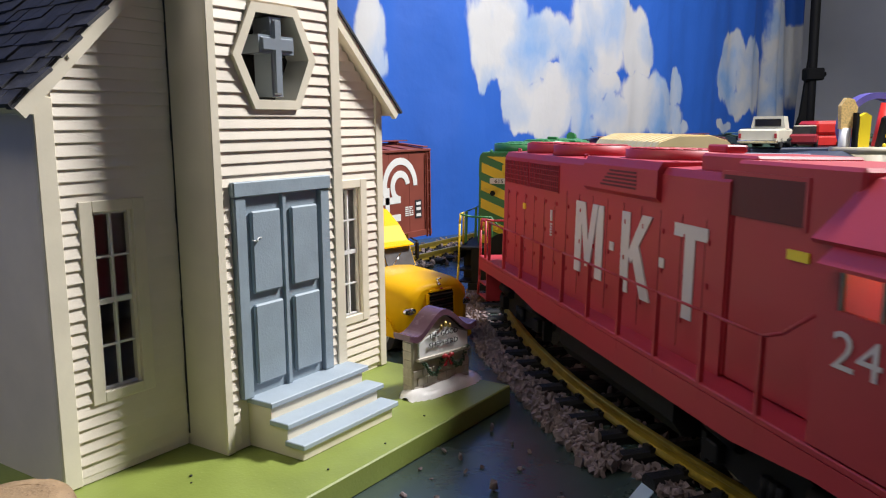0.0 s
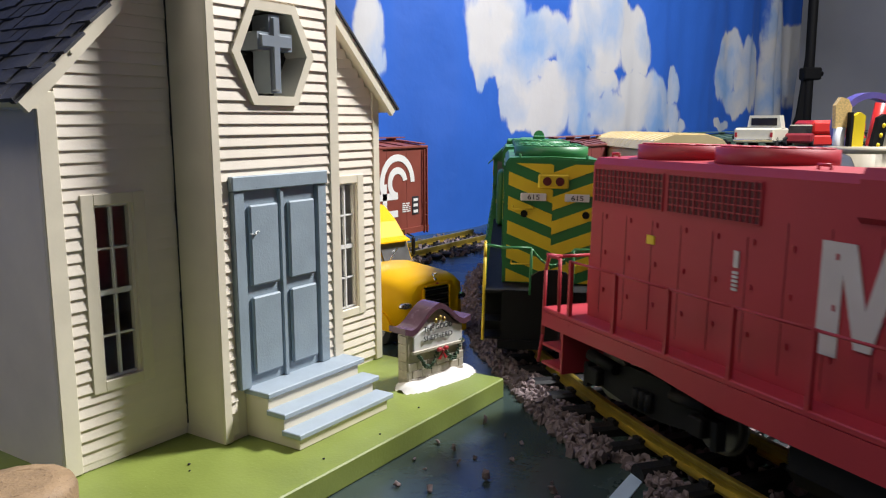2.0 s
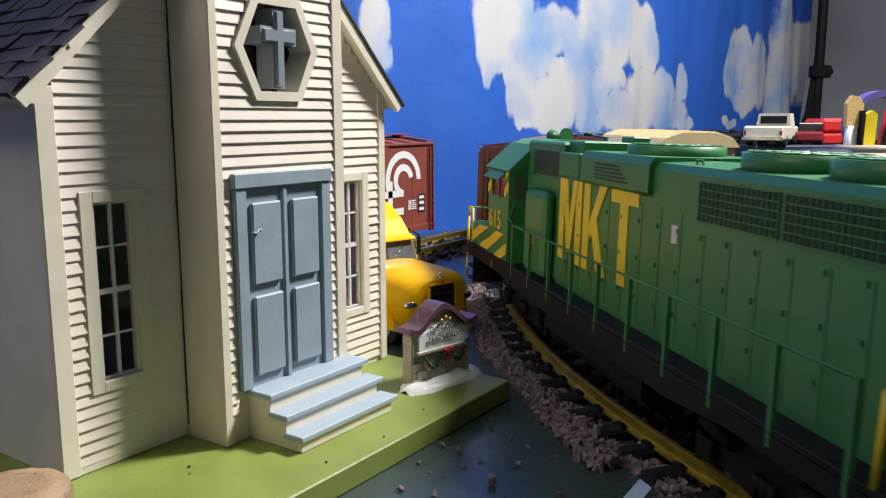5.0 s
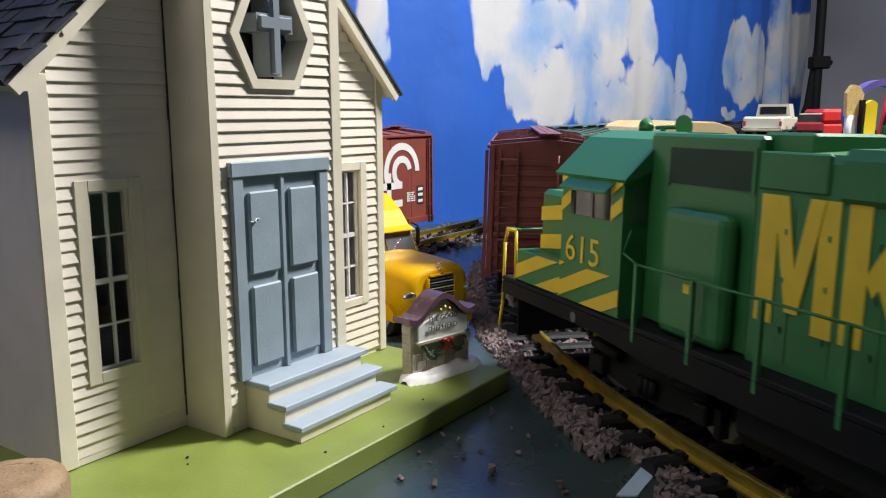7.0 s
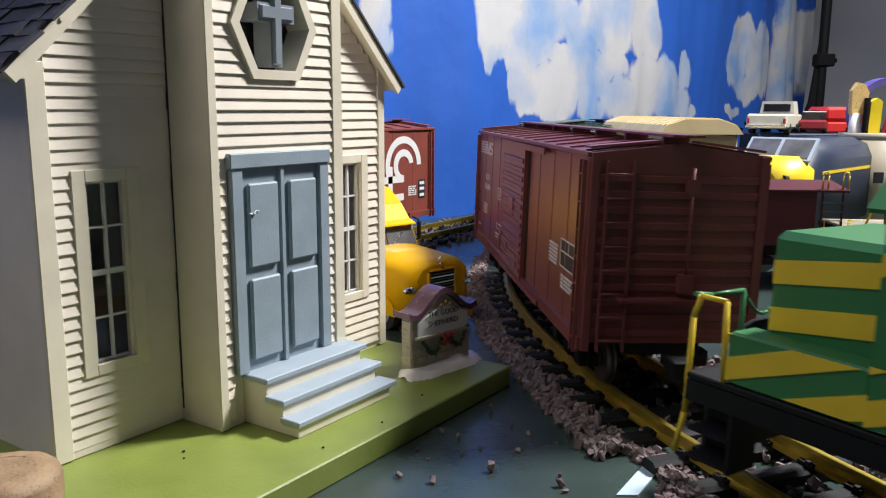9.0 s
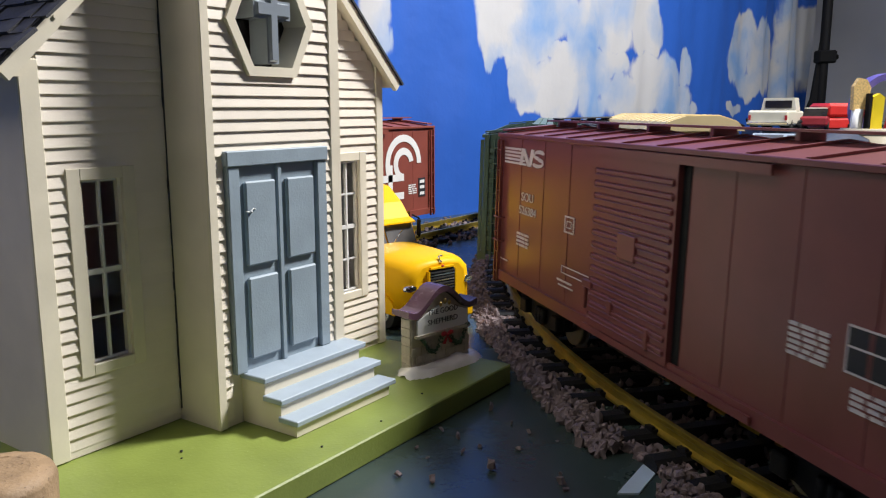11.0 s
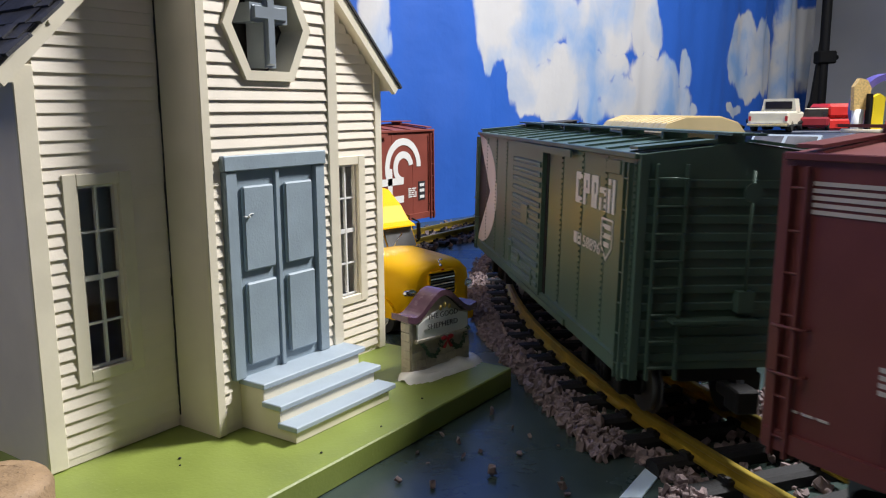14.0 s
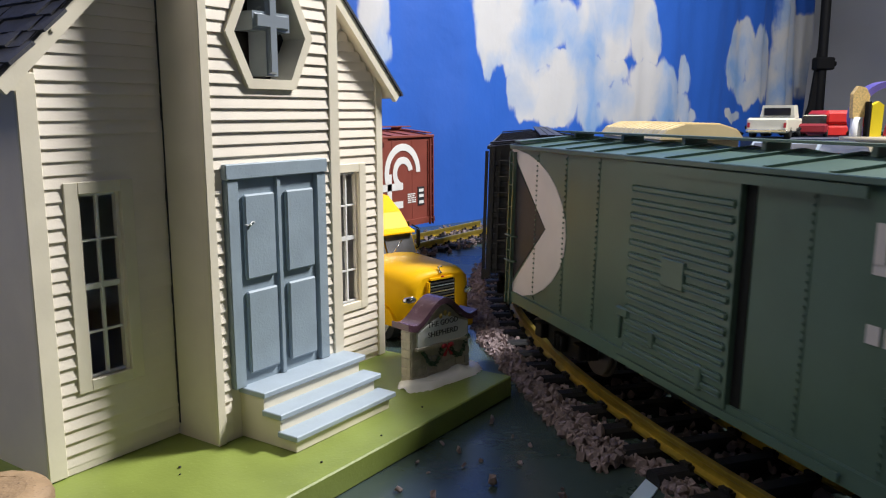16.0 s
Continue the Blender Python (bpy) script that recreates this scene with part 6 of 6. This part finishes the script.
def long_roof_car():
    c = empty("passenger_car", pose(0.885, 0.092, 0.0, 0, 0, 38), "long cream-roofed model passenger car, parked", "railcar", "parked rolling stock")
    part("body", boxes((-0.14, 0.14, -0.05, 0.05, 0.03, 0.112), bev=0.002), CREAMCAR, c)
    bm = bmesh.new()
    prism(bm, [(-0.054, 0.112), (0.054, 0.112), (0.045, 0.122), (0.022, 0.1285), (-0.022, 0.1285), (-0.045, 0.122)], -0.146, 0.146, axis="x")
    part("roof", bm, CREAMCAR, c)
    for k in range(14):
        x = -0.14 + k * 0.0215
        bm = bmesh.new()
        prism(bm, [(-0.0535, 0.113), (-0.0448, 0.1232), (-0.0215, 0.1298), (0.0215, 0.1298), (0.0448, 0.1232), (0.0535, 0.113), (0.0, 0.108)], x - 0.002, x + 0.002, axis="x")
        part("roof_rib", bm, CREAMCAR, c)
    for x in (-0.09, 0.09):
        bogie(c, x, 0.05)
    resize(c, 1, 1, 1.135)


long_roof_car()


def shelf():
    """A low riser on which the far toys stand."""
    bm = boxes((-0.10, 0.28, -0.09, 0.0, TABLE_Z, 0.116), bev=0.002)
    tagged(part("display_riser", bm, NAVY, m=facing(1.387, 0.015, 0.0)), "dark blue cloth-covered riser carrying toy vehicles", "riser")


shelf()


def toy_pickup():
    p = empty("toy_pickup", facing(1.330, 0.034, 0.116, -36), "ivory toy pickup truck seen from behind", "toy truck", "toys on the riser")
    bm = boxes((-0.05, 0.05, -0.1, 0.0, 0.012, 0.05), (-0.045, 0.045, 0.0, 0.09, 0.012, 0.048), bev=0.005)
    part("body", bm, IVORY, p)
    part("bed_floor", boxes((-0.042, 0.042, -0.094, -0.004, 0.0502, 0.0508)), RUBBER, p)
    bm = bmesh.new()
    prism(bm, [(-0.044, 0.048), (0.044, 0.048), (0.038, 0.082), (-0.038, 0.082)], 0.0, 0.045)
    cab = part("cab", bm, IVORY, p)
    part("rear_window", boxes((-0.033, 0.033, -0.001, 0.001, 0.056, 0.075)), DARKGLASS, cab)
    for sx in (-1, 1):
        for y in (-0.06, 0.05):
            part("wheel", one(cyl, (sx * 0.036, y, 0.013), (sx * 0.05, y, 0.013), 0.013, seg=16), RUBBER, p)
        part("tail_lamp", boxes((sx * 0.044 - 0.003, sx * 0.044 + 0.003, -0.102, -0.1, 0.026, 0.038)), BOW, p)
    part("bumper", boxes((-0.05, 0.05, -0.106, -0.1, 0.014, 0.021), bev=0.001), CHROME, p)
    resize(p, 0.7)


toy_pickup()


def toy_car():
    p = empty("toy_car", facing(1.408, -0.018, 0.116, -30), "red toy car with pale roof", "toy car", "toys on the riser")
    part("body", boxes((-0.04, 0.04, -0.08, 0.08, 0.01, 0.04), bev=0.006), TOYMAROON, p)
    bm = bmesh.new()
    prism(bm, [(-0.05, 0.04), (0.045, 0.04), (0.025, 0.062), (-0.03, 0.062)], -0.034, 0.034, axis="x")
    part("cabin", bm, DARKGLASS, p)
    part("roof", boxes((-0.033, 0.033, -0.03, 0.025, 0.062, 0.066), bev=0.002), IVORY, p)
    for sx in (-1, 1):
        for y in (-0.05, 0.05):
            part("wheel", one(cyl, (sx * 0.03, y, 0.011), (sx * 0.041, y, 0.011), 0.011, seg=14), RUBBER, p)
    resize(p, 0.6)


toy_car()
rb = empty("red_case", facing(1.446, -0.040, 0.116), "bright red plastic case with lid seam", "case")
part("case", boxes((-0.03, 0.075, -0.04, 0.04, 0.0, 0.02), bev=0.003), TOYRED, rb)
part("lid", boxes((-0.03, 0.075, -0.04, 0.04, 0.0212, 0.048), bev=0.006), TOYRED, rb)
tf = part("folded_cloth", boxes((-0.07, 0.1, -0.04, 0.04, 0.098, 0.112), bev=0.005), GREEN_DARK, m=facing(1.474, -0.118, 0.018))
tagged(tf, "dark teal folded cloth on the riser", "cloth")
bm = bmesh.new()
for _ in range(26):
    a = Vector((random.uniform(-0.05, 0.07), random.uniform(-0.01, 0.01), random.uniform(0.0, 0.012)))
    rod(bm, [a, a + Vector((random.uniform(-0.02, 0.02), random.uniform(-0.01, 0.01), random.uniform(0, 0.012)))], 0.003)
low = min(v.co.z for v in bm.verts)
tagged(part("black_cable", bm, BLACK, m=facing(1.300, 0.050, 0.116 - low)), "tangle of short black cable and plugs on the riser", "cable")


def tool_pot():
    p = empty("tool_pot", facing(0.935, -0.178, TABLE_Z), "beige plastic pot holding brushes, cutters and tape", "tool pot")
    bm = bmesh.new()
    cyl(bm, (0, 0, 0), (0, 0, 0.122), 0.034, 0.041, seg=36)
    pot = part("pot", bm, POT, p)
    part("rim", one(cyl, (0, 0, 0.116), (0, 0, 0.1235), 0.0425, seg=36), POT, pot)
    for k in range(3):
        part("print_bar", boxes((-0.022 + k * 0.014, -0.012 + k * 0.014, -0.0385, -0.036, 0.07, 0.082)), INK, pot)
    b = part("paintbrush_handle", one(cyl, (-0.03, 0.0, 0.1), (-0.029, 0.0, 0.145), 0.0065), SIGNWHITE, p)
    bm = bmesh.new()
    prism(bm, [(-0.036, 0.144), (-0.022, 0.144), (-0.018, 0.168), (-0.023, 0.177), (-0.031, 0.179), (-0.037, 0.170)], -0.004, 0.004)
    part("bristles", bm, BRISTLE, b, "tan brush bristles")
    bm = bmesh.new()
    prism(bm, [(-0.021, 0.1), (-0.008, 0.1), (-0.006, 0.158), (-0.012, 0.162), (-0.019, 0.158)], -0.012, -0.004)
    t = part("cutter", bm, TOOLYELLOW, p, "yellow snap-off cutter")
    part("grip", boxes((-0.023, -0.0205, -0.013, -0.003, 0.11, 0.162)), BLACK, t)
    bm = bmesh.new()
    prism(bm, [(-0.002, 0.1), (0.011, 0.1), (0.019, 0.155), (0.015, 0.16), (0.008, 0.156)], -0.014, -0.006)
    t = part("knife", bm, BLACK, p, "black and yellow utility knife")
    for k in range(4):
        part("spot", one(ball, (0.006 + k * 0.0026, -0.0145, 0.114 + k * 0.011), 0.0024, 1, (1, 0.4, 1.3)), TOOLYELLOW, t)
    part("marker", one(cyl, (0.01, 0.008, 0.1), (0.022, 0.008, 0.172), 0.0075), TOYRED, p, "red marker")
    part("glue_stick", one(cyl, (0.024, -0.004, 0.1), (0.03, -0.004, 0.158), 0.009), SIGNWHITE, p, "white glue stick")
    bm = bmesh.new()
    for k in range(40):
        a, b = 2 * math.pi * k / 40, 2 * math.pi * (k + 1) / 40
        prism(bm, [(0.012 + r * math.cos(t), 0.146 + r * math.sin(t)) for r, t in ((0.032, a), (0.039, a), (0.039, b), (0.032, b))], 0.008, 0.028)
    bmesh.ops.remove_doubles(bm, verts=bm.verts, dist=1e-6)
    part("tape_roll", bm, TAPE, p, "violet tape roll")
    resize(p, 1.15)


tool_pot()


def flat_car():
    c = empty("flat_car", facing(0.655, -0.205, 0.0, -4), "black model flat car with slatted deck and stake rails", "flat car", "parked rolling stock")
    part("deck", boxes((-0.03, 0.24, -0.05, 0.05, 0.036, 0.042)), BLACK, c)
    for k in range(16):
        part("deck_slat", boxes((-0.028, 0.235, -0.048 + k * 0.006, -0.044 + k * 0.006, 0.042, 0.0435)), POT, c)
    bm = bmesh.new()
    part("end_rail", rod(bm, [(-0.028, -0.048, 0.042), (-0.012, -0.048, 0.082), (0.01, -0.048, 0.082)], 0.0012), YELLOW, c)
    for k in range(5):
        part("stake", boxes((-0.008 + k * 0.016, -0.005 + k * 0.016, -0.051, -0.048, 0.03, 0.08)), BLACK, c)
    part("top_rail", boxes((-0.012, 0.07, -0.0515, -0.0475, 0.08, 0.083)), BLACK, c)
    for x in (0.02, 0.19):
        bogie(c, x, 0.05)


flat_car()


# ---- roof shingles, last of the church ----
def shingles():
    ang = math.atan(SLOPE)
    rest = bmesh.new()
    kinds = []
    for k in range(5):
        bm = bmesh.new()
        w = 0.0105
        box(bm, 0, 0.0135, 0.0002, w - 0.0003 * (k % 3), 0.0, 0.0013 + 0.0002 * k)
        me = bpy.data.meshes.new("shingle")
        bm.to_mesh(me)
        bm.free()
        me.materials.append(SHINGLE)
        kinds.append(me)
    course = 0.0098
    count = 0
    for side in (-1, 1):
        s = LENGTH - 0.0105
        row = 0
        while s > -0.004:
            x, z = roof_point(s, side, 0.0005)
            y = (YL - 0.0085 if side < 0 else YL - 0.0030) - (row % 2) * 0.005
            col = 0
            while y < DEEP + 0.008:
                m = Matrix.Translation((x, y, z)) @ Matrix.Rotation(ang if side > 0 else math.pi - ang, 4, "Y") @ pose(0, 0, 0, 0, random.uniform(-1, 0) - 2, random.uniform(-1.2, 1.2))
                if side < 0:
                    m = Matrix.Translation((x, y + 0.0105, z)) @ Matrix(((-math.cos(ang), 0, -math.sin(ang), 0), (0, -1, 0, 0), (-math.sin(ang), 0, math.cos(ang), 0), (0, 0, 0, 1))) @ pose(0, 0, 0.0005, 0, -4 + random.uniform(-2, 1), random.uniform(-1.2, 1.2))
                if side < 0 and y < 0.16 and count < 290:
                    ob = new("shingle", random.choice(kinds))
                    ob.parent = church
                    ob.matrix_basis = m
                    count += 1
                else:
                    g = bmesh.ops.create_cube(rest, size=1, matrix=m @ Matrix.Translation((0.0067, 0.0052, 0.0007)) @ Matrix.Diagonal((0.0135, 0.0101, 0.0014, 1)))
                y += 0.0105
            s -= course
            row += 1
    tagged(part("shingle_field", rest, SHINGLE, church), kind="stuff")


shingles()


def motions():
    for thing, centre in TRAIN:
        walk(thing, [(t / 2, car_pose(centre, t / 2)) for t in range(0, 33)])


motions()
